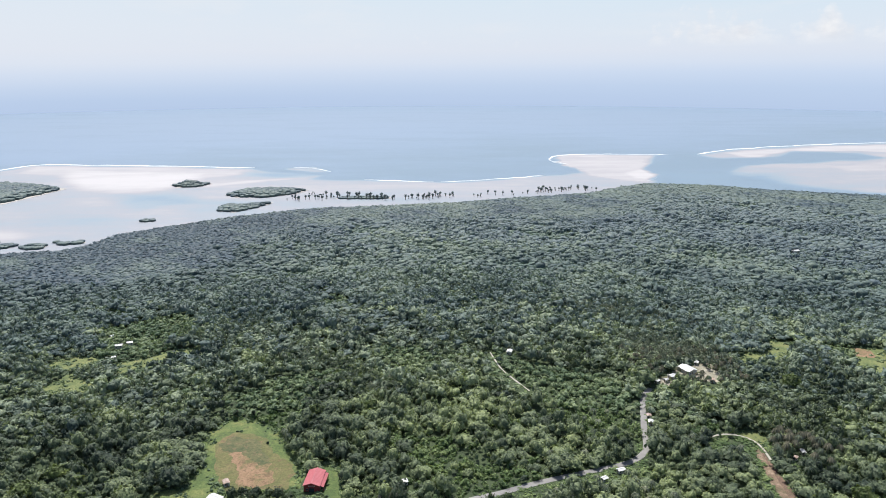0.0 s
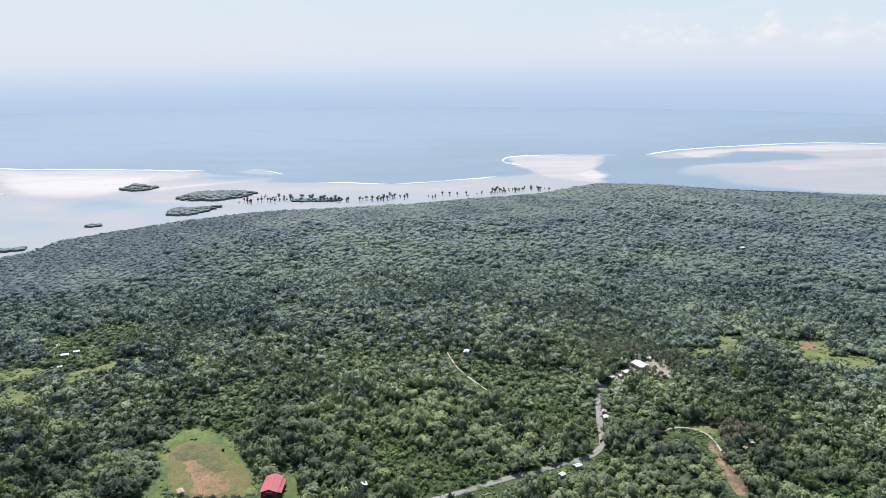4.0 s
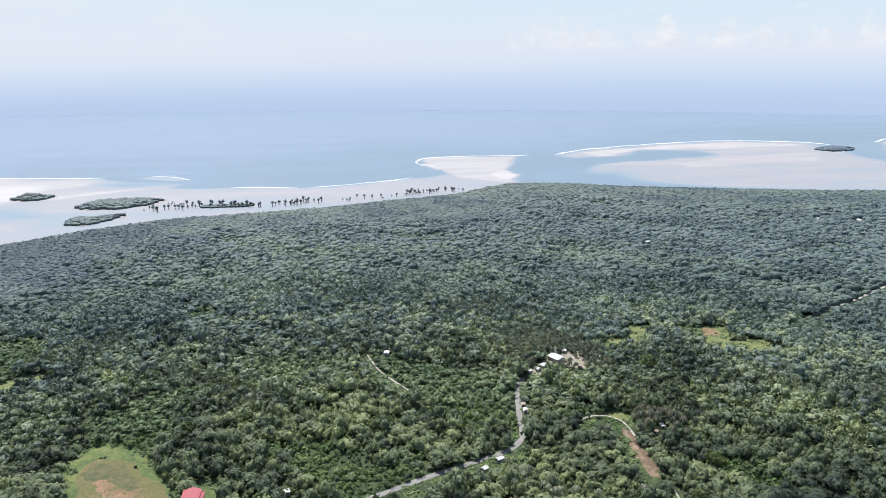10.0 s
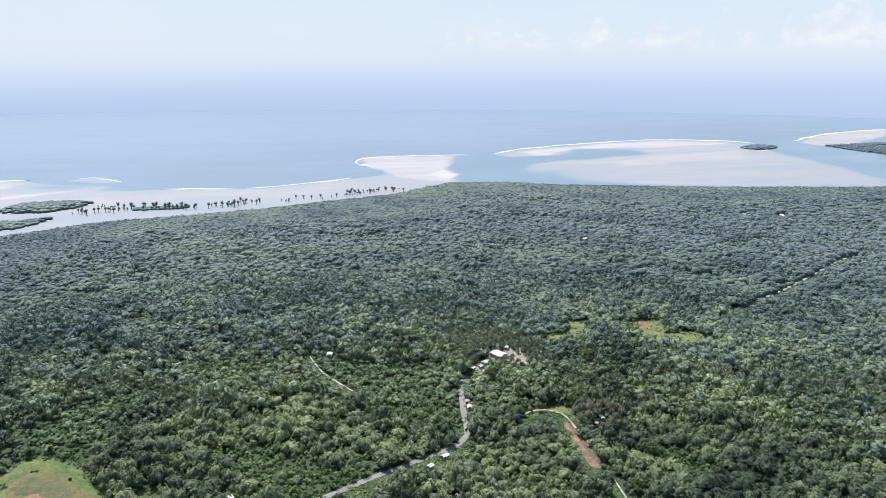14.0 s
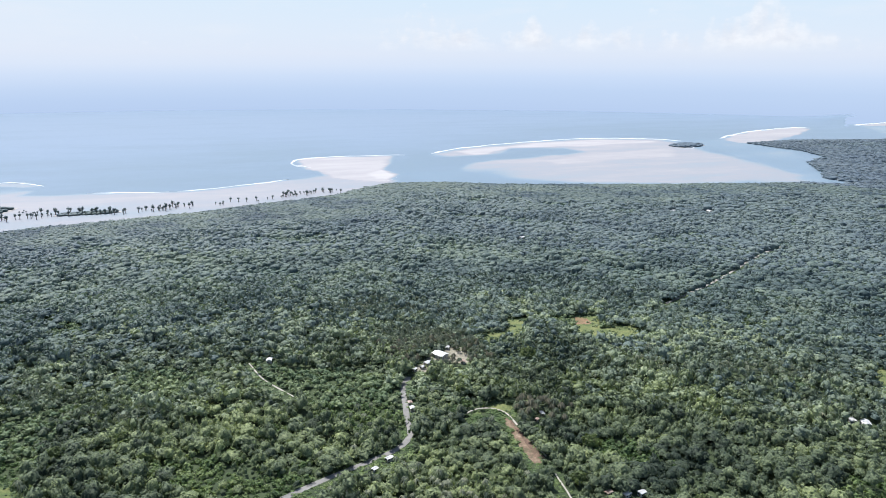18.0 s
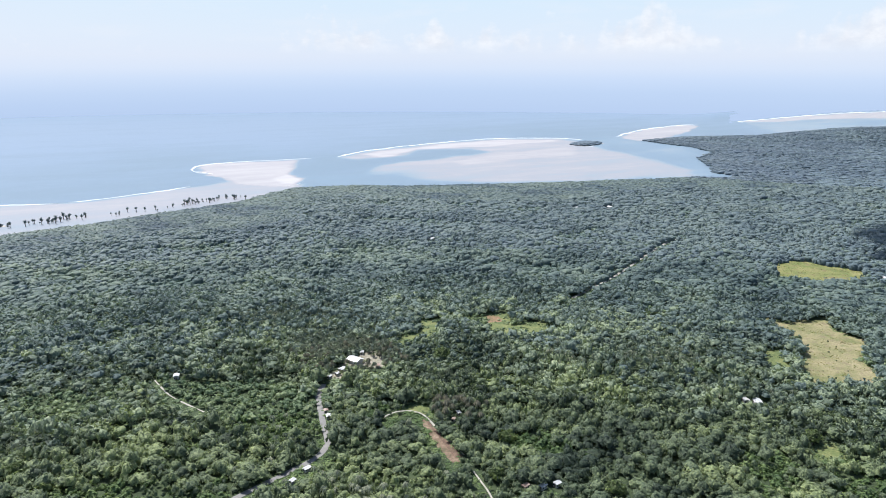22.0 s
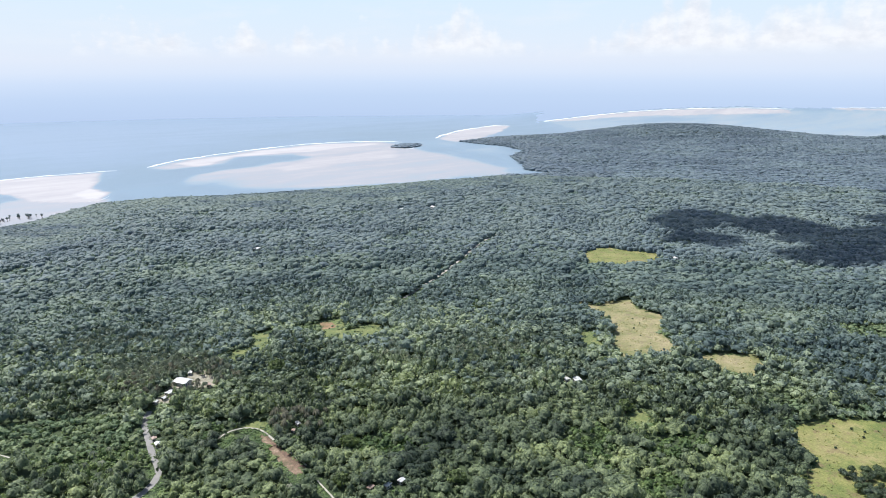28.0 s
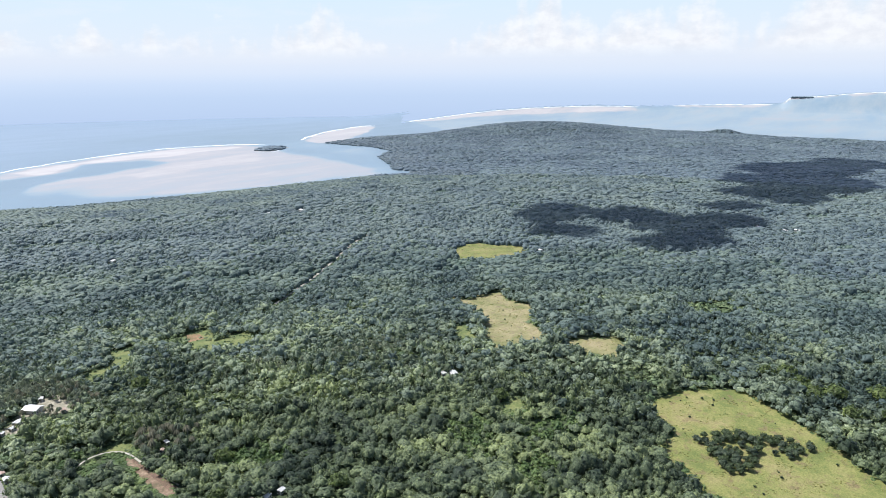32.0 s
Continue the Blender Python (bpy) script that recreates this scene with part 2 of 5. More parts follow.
M_RUSTROOF = plain("rusty_sheet_roof", [(0.35, (0.198, 0.112, 0.073)), (0.6, (0.343, 0.277, 0.238)), (0.8, (0.449, 0.422, 0.396))], 3, 0.6, 0.01)
M_REDROOF = plain("red_sheet_roof", [(0.3, (0.304, 0.066, 0.076)), (0.7, (0.370, 0.096, 0.102))], 6, 0.42, 0.01)
M_REDWALL = plain("dark_red_wall", [(0.3, (0.22, 0.03, 0.03)), (0.7, (0.30, 0.05, 0.045))], 4, 0.7, 0.01)
M_WALL = plain("painted_wall", [(0.3, (0.409, 0.396, 0.363)), (0.7, (0.502, 0.488, 0.462))], 3, 0.8, 0.01)
M_GLASS = plain("window_glass", [(0.3, (0.03, 0.04, 0.05)), (0.7, (0.06, 0.07, 0.08))], 2, 0.1, 0.0)
M_DOOR = plain("painted_door", [(0.3, (0.16, 0.12, 0.09)), (0.7, (0.24, 0.19, 0.14))], 1, 0.6, 0.0)
M_FOAM = plain("sea_foam", [(0.3, (0.576, 0.600, 0.616)), (0.6, (0.704, 0.720, 0.720))], 9, 0.9, 0.4, fine=1.5)
M_CLOUD = plain("cloud", [(0.3, (0.9, 0.9, 0.9)), (0.7, (0.95, 0.95, 0.95))], 200, 1.0, 0.0)


def mapped(nt, where, scale):
    mp = nt.nodes.new("ShaderNodeMapping")
    mp.inputs["Scale"].default_value = scale
    nt.links.new(where, mp.inputs[0])
    return mp.outputs[0]


def water_material():
    """Deep sea to sand by the depth stored on the sheet; the open sea is paled by haze in its colour."""
    m, nt, b = material("sea_water")
    at = nt.nodes.new("ShaderNodeAttribute")
    at.attribute_name = "shoal"
    tc = nt.nodes.new("ShaderNodeTexCoord").outputs["Object"]
    wide = spread(nt, 230, 6.0, 0.62, mapped(nt, tc, (0.55, 1.5, 1.0)))
    mid, streak = spread(nt, 34, 4.0, 0.6), spread(nt, 60, 5.0, 0.65, mapped(nt, tc, (0.3, 1.2, 1.0)))
    v = scalar(nt, "ADD", at.outputs["Fac"], scalar(nt, "MULTIPLY_ADD", wide, 0.60, -0.30))
    v = scalar(nt, "ADD", v, scalar(nt, "MULTIPLY_ADD", mid, 0.16, -0.08))
    v = scalar(nt, "ADD", v, scalar(nt, "MULTIPLY", scalar(nt, "MULTIPLY_ADD", streak, 0.5, -0.25), at.outputs["Fac"]))
    v = scalar(nt, "MULTIPLY", v, 0.8)
    # the first stops are paler than the next: haze put into the open-sea colour
    col = ramp(nt, v, [(0.0, (0.178, 0.234, 0.306)), (0.08, (0.166, 0.222, 0.286)), (0.22, (0.148, 0.202, 0.250)), (0.34, (0.162, 0.222, 0.276)), (0.45, (0.210, 0.256, 0.290)),
                       (0.58, (0.256, 0.266, 0.286)), (0.68, (0.292, 0.288, 0.298)), (0.80, (0.334, 0.322, 0.326)), (1.0, (0.395, 0.382, 0.380))])
    nt.links.new(col, b.inputs["Base Color"])
    nt.links.new(ramp(nt, v, [(0.24, (0.40,) * 3), (0.6, (0.55,) * 3)]), b.inputs["Roughness"])
    b.inputs["IOR"].default_value, b.inputs["Specular IOR Level"].default_value = 1.33, 0.18
    bump(nt, b, spread(nt, 5.0, 3.0), 0.35, 0.5)
    return m


M_WATER = water_material()


def backdrop_material():
    """Far sea haze, pale horizon, sky and the bank of cumulus painted as a glow, by height above the sea on a ring that
    stands where sight ends.
    """
    m, nt, b = material("sky_backdrop")
    tc = nt.nodes.new("ShaderNodeTexCoord").outputs["Object"]
    sep = nt.nodes.new("ShaderNodeSeparateXYZ")
    nt.links.new(tc, sep.inputs[0])
    z = scalar(nt, "DIVIDE", sep.outputs[2], 1000.0)
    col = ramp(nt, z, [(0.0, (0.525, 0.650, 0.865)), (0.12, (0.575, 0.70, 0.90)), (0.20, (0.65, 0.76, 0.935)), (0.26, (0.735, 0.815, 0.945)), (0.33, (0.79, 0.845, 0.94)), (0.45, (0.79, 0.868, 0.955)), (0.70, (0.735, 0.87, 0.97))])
    # whiter towards the west: sun glare and haze painted into the glow
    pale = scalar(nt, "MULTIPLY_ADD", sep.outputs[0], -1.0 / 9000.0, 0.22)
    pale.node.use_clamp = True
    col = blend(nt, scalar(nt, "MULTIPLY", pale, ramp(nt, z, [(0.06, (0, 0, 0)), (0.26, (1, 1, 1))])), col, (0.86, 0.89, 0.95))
    flat = nt.nodes.new("ShaderNodeMapping")
    flat.inputs["Scale"].default_value = (1.0, 1.0, 0.15)
    nt.links.new(tc, flat.inputs[0])
    heap, billow = spread(nt, 420, 4.0, 0.62, flat.outputs[0]), spread(nt, 125, 7.0, 0.6, mapped(nt, tc, (1.0, 1.0, 1.7)))
    east = scalar(nt, "MULTIPLY_ADD", sep.outputs[0], 1.0 / 22000.0, -0.10)
    top = scalar(nt, "MULTIPLY", scalar(nt, "SUBTRACT", scalar(nt, "ADD", heap, east), 0.44), 1.25)
    body = scalar(nt, "SUBTRACT", scalar(nt, "ADD", scalar(nt, "ADD", top, 0.385), scalar(nt, "MULTIPLY_ADD", billow, 0.30, -0.15)), z)
    cloud = scalar(nt, "MULTIPLY", ramp(nt, body, [(0.0, (0, 0, 0)), (0.08, (0.55,) * 3), (0.2, (1, 1, 1))]), ramp(nt, z, [(0.34, (0, 0, 0)), (0.42, (1, 1, 1))]))
    high = spread(nt, 900, 5.0, 0.6, mapped(nt, tc, (1.0, 1.0, 4.0)))
    col = blend(nt, scalar(nt, "MULTIPLY", ramp(nt, high, [(0.5, (0, 0, 0)), (0.75, (0.6,) * 3)]), ramp(nt, z, [(0.3, (0, 0, 0)), (0.4, (1, 1, 1))])), col, (0.875, 0.90, 0.945))
    col = blend(nt, scalar(nt, "MULTIPLY", cloud, 0.92), col, ramp(nt, billow, [(0.36, (0.84, 0.85, 0.89)), (0.6, (0.975, 0.975, 0.985))]))
    em = nt.nodes.new("ShaderNodeEmission")
    nt.links.new(col, em.inputs[0])
    em.inputs[1].default_value = 0.707
    nt.links.new(em.outputs[0], nt.nodes["Material Output"].inputs[0])
    return m


M_SKY = backdrop_material()


# ---- mesh helpers ----
def mesh_of(name, verts, faces, mat, smooth_faces=False):
    """One mesh from arrays; faces all of one size."""
    verts, faces = np.asarray(verts, np.float32), np.asarray(faces, np.int32)
    me = bpy.data.meshes.new(name)
    n, k = faces.shape
    me.vertices.add(len(verts))
    me.vertices.foreach_set("co", verts.ravel())
    me.loops.add(n * k)
    me.loops.foreach_set("vertex_index", faces.ravel())
    me.polygons.add(n)
    me.polygons.foreach_set("loop_start", np.arange(0, n * k, k, dtype=np.int32))
    me.polygons.foreach_set("use_smooth", np.full(n, smooth_faces))
    me.update(calc_edges=True)
    me.materials.append(mat)
    return me


# stands of a kind of their own: middle, reach along x and y
LUSH = [(-20, 526, 27, 45), (5, 417, 40, 60), (52, 526, 27, 33), (104, 448, 23, 55), (244, 338, 14, 14), (97, 489, 30, 50), (708, 81, 35, 40), (354, 182, 20, 16), (614, 396, 30, 30), (343, 426, 50, 42), (-128, 462, 26, 28)]
PALE = [(-18, 952, 110, 95), (138, 1021, 50, 50), (-242, 972, 96, 50), (151, 1031, 33, 70), (1715, 557, 90, 120), (1250, 700, 120, 60)]
SOMBRE = [(-50, 389, 28, 50), (-207, 397, 50, 62), (-199, 667, 56, 50), (-379, 636, 54, 100), (285, 470, 55, 70), (302, 698, 110, 95), (298, 349, 55, 60), (20, 620, 50, 45),
          (-68, 601, 50, 50), (505, 372, 45, 60), (619, 67, 60, 60), (516, 405, 60, 60), (288, 297, 60, 40)]
PALMS = [(-164, 891, 66, 75), (183, 545, 48, 38), (201, 954, 47, 51), (856, 1007, 83, 110), (1013, 454, 40, 80), (350, 438, 22, 20), (-149, 760, 35, 42), (228, 402, 24, 26), (95, 430, 40, 45)]


def stands(kind, x, y):
    """How far inside the stands of one kind a place lies, 0 to 1."""
    v = np.zeros(np.shape(x))
    for cx, cy, rx, ry in kind:
        v = np.maximum(v, np.exp(-((x - cx) / rx) ** 2 - ((y - cy) / ry) ** 2))
    return v


def zone_tone(x, y):
    """Kinds of forest: darker stands and lighter young growth. Tone also falls westward, and eastward to imitate lens
    vignetting.
    """
    r = np.hypot(x, y)
    v = 0.22 * stands(LUSH, x, y) + 0.42 * stands(PALE, x, y) - 0.34 * stands(SOMBRE, x, y)
    # last term: a lens's edge darkening put into the tone of eastern trees
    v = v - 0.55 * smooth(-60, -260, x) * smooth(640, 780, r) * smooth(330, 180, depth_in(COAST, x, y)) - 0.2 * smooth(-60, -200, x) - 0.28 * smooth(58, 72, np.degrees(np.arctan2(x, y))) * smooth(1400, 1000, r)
    return v + 0.40 * wav(x, y, 55, 21) + 0.34 * wav(x, y, 19, 23) + 0.30 * wav(x, y, 8, 27) + 0.36 * wav(x, y, 170, 25) * smooth(450, 900, r)


def stand(x, y):
    """How tall the canopy grows from place to place."""
    return np.clip(1 + 0.34 * wav(x, y, 34, 31) + 0.34 * wav(x, y, 11, 37) + 0.22 * wav(x, y, 90, 33), 0.5, 1.8)


def scatter(name, forms, x, y, z, wide, tall, mat, label, category, smooth_faces=False, vary=0.9):
    """Many plants in one mesh: each takes one of the forms, turned and sized; each has a tone of its own."""
    n = len(x)
    if not n:
        return None
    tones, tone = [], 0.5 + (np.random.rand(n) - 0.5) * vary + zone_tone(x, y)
    turn, pick = np.random.rand(n) * 6.283, np.random.randint(0, len(forms), n)
    vs, fs, base = [], [], 0
    for k, (fv, ff) in enumerate(forms):
        i = np.where(pick == k)[0]
        if not len(i):
            continue
        c, s = np.cos(turn[i])[:, None], np.sin(turn[i])[:, None]
        vx, vy, vz = fv[:, 0][None], fv[:, 1][None], fv[:, 2][None]
        w = wide[i][:, None]
        v = np.stack([x[i][:, None] + (vx * c - vy * s) * w, y[i][:, None] + (vx * s + vy * c) * w, z[i][:, None] + vz * tall[i][:, None]], 2)
        vs.append(v.reshape(-1, 3))
        tones.append(np.repeat(tone[i], len(fv)))
        fs.append((ff[None] + (base + np.arange(len(i)) * len(fv))[:, None, None]).reshape(-1, 3))
        base += v.shape[0] * v.shape[1]
    ob = new(name, mesh_of(name, np.concatenate(vs), np.concatenate(fs), mat, smooth_faces))
    ob.data.attributes.new("tone", "FLOAT", "POINT").data.foreach_set("value", np.concatenate(tones).astype(np.float32))
    return tagged(ob, label, category, kind="stuff")


def ico(sub):
    bm = bmesh.new()
    bmesh.ops.create_icosphere(bm, subdivisions=sub, radius=1.0)
    v = np.array([p.co[:] for p in bm.verts])
    f = np.array([[q.index for q in p.verts] for p in bm.faces])
    bm.free()
    return v, f


def crown_form(sub, lobes, seed, cut=-0.25, rough=0.08, flat=0.62, core=0.62, fine=0.5):
    """A lumpy crown: bulges in some directions, open below; stands from 0.25 to 1 in height."""
    rng = np.random.RandomState(seed)
    v, f = ico(sub)
    d = rng.normal(size=(lobes, 3))
    d[:, 2] = np.abs(d[:, 2]) * 0.9 - 0.1
    d /= np.linalg.norm(d, axis=1)[:, None]
    ang = np.arccos(np.clip(v @ d.T, -1, 1))
    size = rng.uniform(0.6, 1.0, lobes) * fine
    amp = rng.uniform(0.7, 1.1, lobes)
    r = core + (1 - core) * (np.exp(-(ang / size) ** 2) * amp).max(1) + rng.normal(size=len(v)) * rough
    keep = (v[f][:, :, 2] > cut).any(1)
    f = f[keep]
    used = np.unique(f)
    back = np.zeros(len(v), int)
    back[used] = np.arange(len(used))
    p = (v * r[:, None])[used]
    p[:, 2] = 0.42 + p[:, 2] * flat
    return p, back[f]


def leafy_form(sub, leaves, leaf, lobes, seed, flat=0.6, cut=0.0, core=0.55, fine=0.42, tilt=0.55, heart=0.9):
    """A crown of leaf clumps: a dark lumpy heart wrapped in many small tilted sprays of leaves."""
    rng = np.random.RandomState(seed)
    hv, hf = crown_form(sub, lobes, seed, cut=cut, rough=0.05, flat=flat, core=core, fine=fine)
    hv = hv * np.array([heart, heart, heart * 0.5 + 0.5])
    rng2 = np.random.RandomState(seed)
    d = rng2.normal(size=(lobes, 3))
    d[:, 2] = np.abs(d[:, 2]) * 0.9 - 0.1
    d /= np.linalg.norm(d, axis=1)[:, None]
    way = rng.normal(size=(leaves, 3))
    way[:, 2] = np.abs(way[:, 2]) * 1.1 - 0.12
    way /= np.linalg.norm(way, axis=1)[:, None]
    ang = np.arccos(np.clip(way @ d.T, -1, 1))
    r = core + (1 - core) * np.exp(-(ang / (0.8 * fine)) ** 2).max(1) + rng.normal(size=leaves) * 0.05
    c = way * r[:, None]
    c[:, 2] = 0.42 + c[:, 2] * flat
    up = way + rng.normal(size=(leaves, 3)) * tilt + np.array([0, 0, 0.35])
    up /= np.linalg.norm(up, axis=1)[:, None]
    side = np.cross(up, rng.normal(size=(leaves, 3)))
    side /= np.linalg.norm(side, axis=1)[:, None]
    other = np.cross(up, side)
    s = leaf * rng.uniform(0.65, 1.3, leaves)[:, None]
    squash = np.array([1.0, 1.0, flat * 1.2])
    tri = np.stack([c + side * s * squash, c + (-side * 0.5 + other * 0.87) * s * squash, c + (-side * 0.5 - other * 0.87) * s * squash], 1)
    return np.concatenate([hv, tri.reshape(-1, 3)]), np.concatenate([hf, np.arange(leaves * 3).reshape(-1, 3) + len(hv)])


def palm_form(seed, fronds=11, segs=3, trunk=True):
    """A palm: thin bent trunk and drooping fronds, height 1 at the crown's heart."""
    rng = np.random.RandomState(seed)
    vs, fs = [], []
    bend = rng.uniform(-0.12, 0.12, 2)
    if trunk:
        for k, h in enumerate((0.0, 0.5, 1.0)):
            rad = 0.045 - 0.02 * h
            for a in range(4):
                vs.append((bend[0] * h * h + rad * math.cos(a * 1.571), bend[1] * h * h + rad * math.sin(a * 1.571), h * 0.9))
        for k in range(2):
            for a in range(4):
                p, q = k * 4 + a, k * 4 + (a + 1) % 4
                fs += [(p, q, q + 4), (p, q + 4, p + 4)]
    for j in range(fronds):
        a = j * 6.283 / fronds + rng.uniform(-0.25, 0.25)
        lift, reach = rng.uniform(0.0, 0.9), rng.uniform(0.36, 0.5)
        dx, dy = math.cos(a), math.sin(a)
        b = len(vs)
        for k in range(segs + 1):
            s = k / segs
            r = reach * s
            h = 0.9 + lift * 0.22 * s - 0.36 * s * s
            w = 0.085 * (1 - s) ** 0.5 * (0.5 + s) + 0.006
            cx, cy = bend[0] + dx * r, bend[1] + dy * r
            vs += [(cx - dy * w, cy + dx * w, h - 0.03), (cx, cy, h + 0.02), (cx + dy * w, cy - dx * w, h - 0.03)]
        for k in range(segs):
            o = b + 3 * k
            fs += [(o, o + 1, o + 4), (o, o + 4, o + 3), (o + 1, o + 2, o + 5), (o + 1, o + 5, o + 4)]
    return np.array(vs), np.array(fs)


def sheet(name, poly, lift, mat, label, category, step=4.0, ragged=3.0, kind="structure", spill=0.0):
    """Ground cover that follows the terrain inside an outline with a ragged edge."""
    p = np.array(poly, float)
    x0, y0 = p.min(0) - step * 2 - spill
    x1, y1 = p.max(0) + step * 2 + spill
    gx, gy = np.meshgrid(np.arange(x0, x1 + step, step), np.arange(y0, y1 + step, step), indexing="ij")
    d = spill + depth_in(poly, gx, gy) + ragged * wav(gx, gy, 9, 4) + ragged * 0.7 * wav(gx, gy, 4, 2)
    nx, ny = gx.shape
    idx = np.arange(nx * ny).reshape(nx, ny)
    q = np.stack([idx[:-1, :-1], idx[1:, :-1], idx[1:, 1:], idx[:-1, 1:]], 2).reshape(-1, 4)
    keep = (d.ravel()[q] > 0).sum(1) >= 2
    q = q[keep]
    used = np.unique(q)
    back = np.zeros(nx * ny, int)
    back[used] = np.arange(len(used))
    sx, sy = np.gradient(d, step)
    out = np.clip(-d.ravel()[used], 0, step * 1.2) / (np.hypot(sx, sy).ravel()[used] ** 2 + 0.15)
    ux, uy = gx.ravel()[used] + out * sx.ravel()[used], gy.ravel()[used] + out * sy.ravel()[used]
    z = ground(ux, uy) + np.where(d.ravel()[used] > 0, lift, lift * 0.4)
    v = np.stack([ux, uy, z], 1)
    ob = new(name, mesh_of(name, v, back[q], mat, True))
    return tagged(ob, label, category, kind=kind)


def resample(line, step):
    p = np.array(line, float)
    for _ in range(2):
        p = np.concatenate([p[:1], np.stack([0.75 * p[:-1] + 0.25 * p[1:], 0.25 * p[:-1] + 0.75 * p[1:]], 1).reshape(-1, 2), p[-1:]])
    s = np.concatenate([[0], np.cumsum(np.linalg.norm(np.diff(p, axis=0), axis=1))])
    t = np.linspace(0, s[-1], max(2, int(s[-1] / step)))
    return np.stack([np.interp(t, s, p[:, 0]), np.interp(t, s, p[:, 1])], 1)


def ribbon(name, line, width, lift, mat, label, category, step=3.0, uneven=0.12, kind="structure"):
    """A road or path that follows the terrain, with a raised, rounded section."""
    p = resample(line, step)
    d = np.gradient(p, axis=0)
    d /= np.linalg.norm(d, axis=1)[:, None] + 1e-9
    side = np.stack([d[:, 1], -d[:, 0]], 1)
    w = width / 2 * (1 + uneven * wav(p[:, 0], p[:, 1], 6, 2))
    cols = []
    for u, h in ((-1.08, -0.5), (-1.0, 0.0), (-0.3, 0.05), (0.3, 0.05), (1.0, 0.0), (1.08, -0.5)):
        q = p + side * (u * w)[:, None]
        cols.append(np.concatenate([q, (ground(p[:, 0], p[:, 1]) + lift + h)[:, None]], 1))
    v = np.stack(cols, 1)
    n, k = v.shape[:2]
    idx = np.arange(n * k).reshape(n, k)
    f = np.stack([idx[:-1, :-1], idx[:-1, 1:], idx[1:, 1:], idx[1:, :-1]], 2).reshape(-1, 4)
    ob = new(name, mesh_of(name, v.reshape(-1, 3), f, mat))
    return tagged(ob, label, category, kind=kind)


def part(name, bm, mat, parent, label=""):
    me = bpy.data.meshes.new(name)
    bm.to_mesh(me)
    bm.free()
    me.materials.append(mat)
    ob = new(name, me)
    ob.parent = parent
    return tagged(ob, label)


def box(x0, x1, y0, y1, z0, z1, bm=None, bevel=0.0):
    bm = bm or bmesh.new()
    made = bmesh.ops.create_cube(bm, size=1.0, matrix=Matrix.LocRotScale(((x0 + x1) / 2, (y0 + y1) / 2, (z0 + z1) / 2), None, (abs(x1 - x0), abs(y1 - y0), abs(z1 - z0))))
    if bevel:
        bmesh.ops.bevel(bm, geom=list({e for v in made["verts"] for e in v.link_edges}), offset=bevel, segments=2, affect="EDGES")
    return bm


def slab(corners, thick, bm=None):
    """A flat piece from its upper corners, with thickness."""
    bm = bm or bmesh.new()
    up = [bm.verts.new(c) for c in corners]
    dn = [bm.verts.new((c[0], c[1], c[2] - thick)) for c in corners]
    bm.faces.new(up)
    bm.faces.new(dn[::-1])
    for i in range(len(up)):
        j = (i + 1) % len(up)
        bm.faces.new((up[i], dn[i], dn[j], up[j]))
    bmesh.ops.recalc_face_normals(bm, faces=bm.faces)
    return bm


# ---- setting: ground, water, sky ----
def grid_sheet(name, xs, ys, keep_fn, z_fn, mat):
    gx, gy = np.meshgrid(xs, ys, indexing="ij")
    nx, ny = gx.shape
    keep_v = keep_fn(gx.ravel(), gy.ravel())
    idx = np.arange(nx * ny).reshape(nx, ny)
    q = np.stack([idx[:-1, :-1], idx[1:, :-1], idx[1:, 1:], idx[:-1, 1:]], 2).reshape(-1, 4)
    q = q[keep_v[q].any(1)]
    used = np.unique(q)
    back = np.zeros(nx * ny, int)
    back[used] = np.arange(len(used))
    x, y = gx.ravel()[used], gy.ravel()[used]
    return new(name, mesh_of(name, np.stack([x, y, z_fn(x, y)], 1), back[q], mat, True)), x, y


def steps(*spans):
    out = []
    for a, b, s in spans:
        out.append(np.arange(a, b, s))
    return np.concatenate(out + [np.array([spans[-1][1]])])


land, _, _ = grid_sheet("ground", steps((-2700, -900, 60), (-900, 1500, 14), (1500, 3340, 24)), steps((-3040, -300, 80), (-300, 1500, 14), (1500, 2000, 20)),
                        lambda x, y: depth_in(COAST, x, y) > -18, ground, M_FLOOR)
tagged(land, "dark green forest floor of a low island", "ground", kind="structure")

# shoals: outline, how sandy (1 is dry pale sand), width of the soft edge
SHOALS, POOLS = [], []


def shoal(outline, sandy, soft):
    SHOALS.append((outline, sandy, soft))


def pool(outline, sandy, soft):
    POOLS.append((outline, sandy, soft))


shoal([(-1700, 900), (-1500, 1500), (-1085, 1599), (-1062, 1688), (-1036, 1783), (-900, 1770), (-678, 1744), (-458, 1709), (-380, 1640), (-270, 1600), (-278, 1541), (-152, 1523), (-77, 1506), (-4, 1489), (81, 1510), (144, 1533), (224, 1580), (297, 1631), (420, 1600), (460, 1500), (429, 1440), (290, 1330), (0, 1220), (-300, 1120), (-500, 900), (-800, 700)], 0.74, 40)
shoal([(-1036, 1783), (-900, 1770), (-678, 1744), (-458, 1709), (-420, 1600), (-520, 1540), (-700, 1560), (-1000, 1600)], 0.95, 90)
shoal([(-380, 1722), (-308, 1720), (-263, 1652), (-300, 1640), (-390, 1690)], 0.7, 30)
shoal([(280, 1806), (291, 1896), (323, 1949), (428, 1965), (573, 1955), (600, 1945), (537, 1806), (498, 1702), (462, 1630), (472, 1548), (428, 1480), (380, 1500), (330, 1600), (308, 1690), (300, 1776)], 0.98, 22)
shoal([(420, 1600), (470, 1690), (490, 1640), (478, 1550), (436, 1500), (412, 1540)], 1.22, 26)
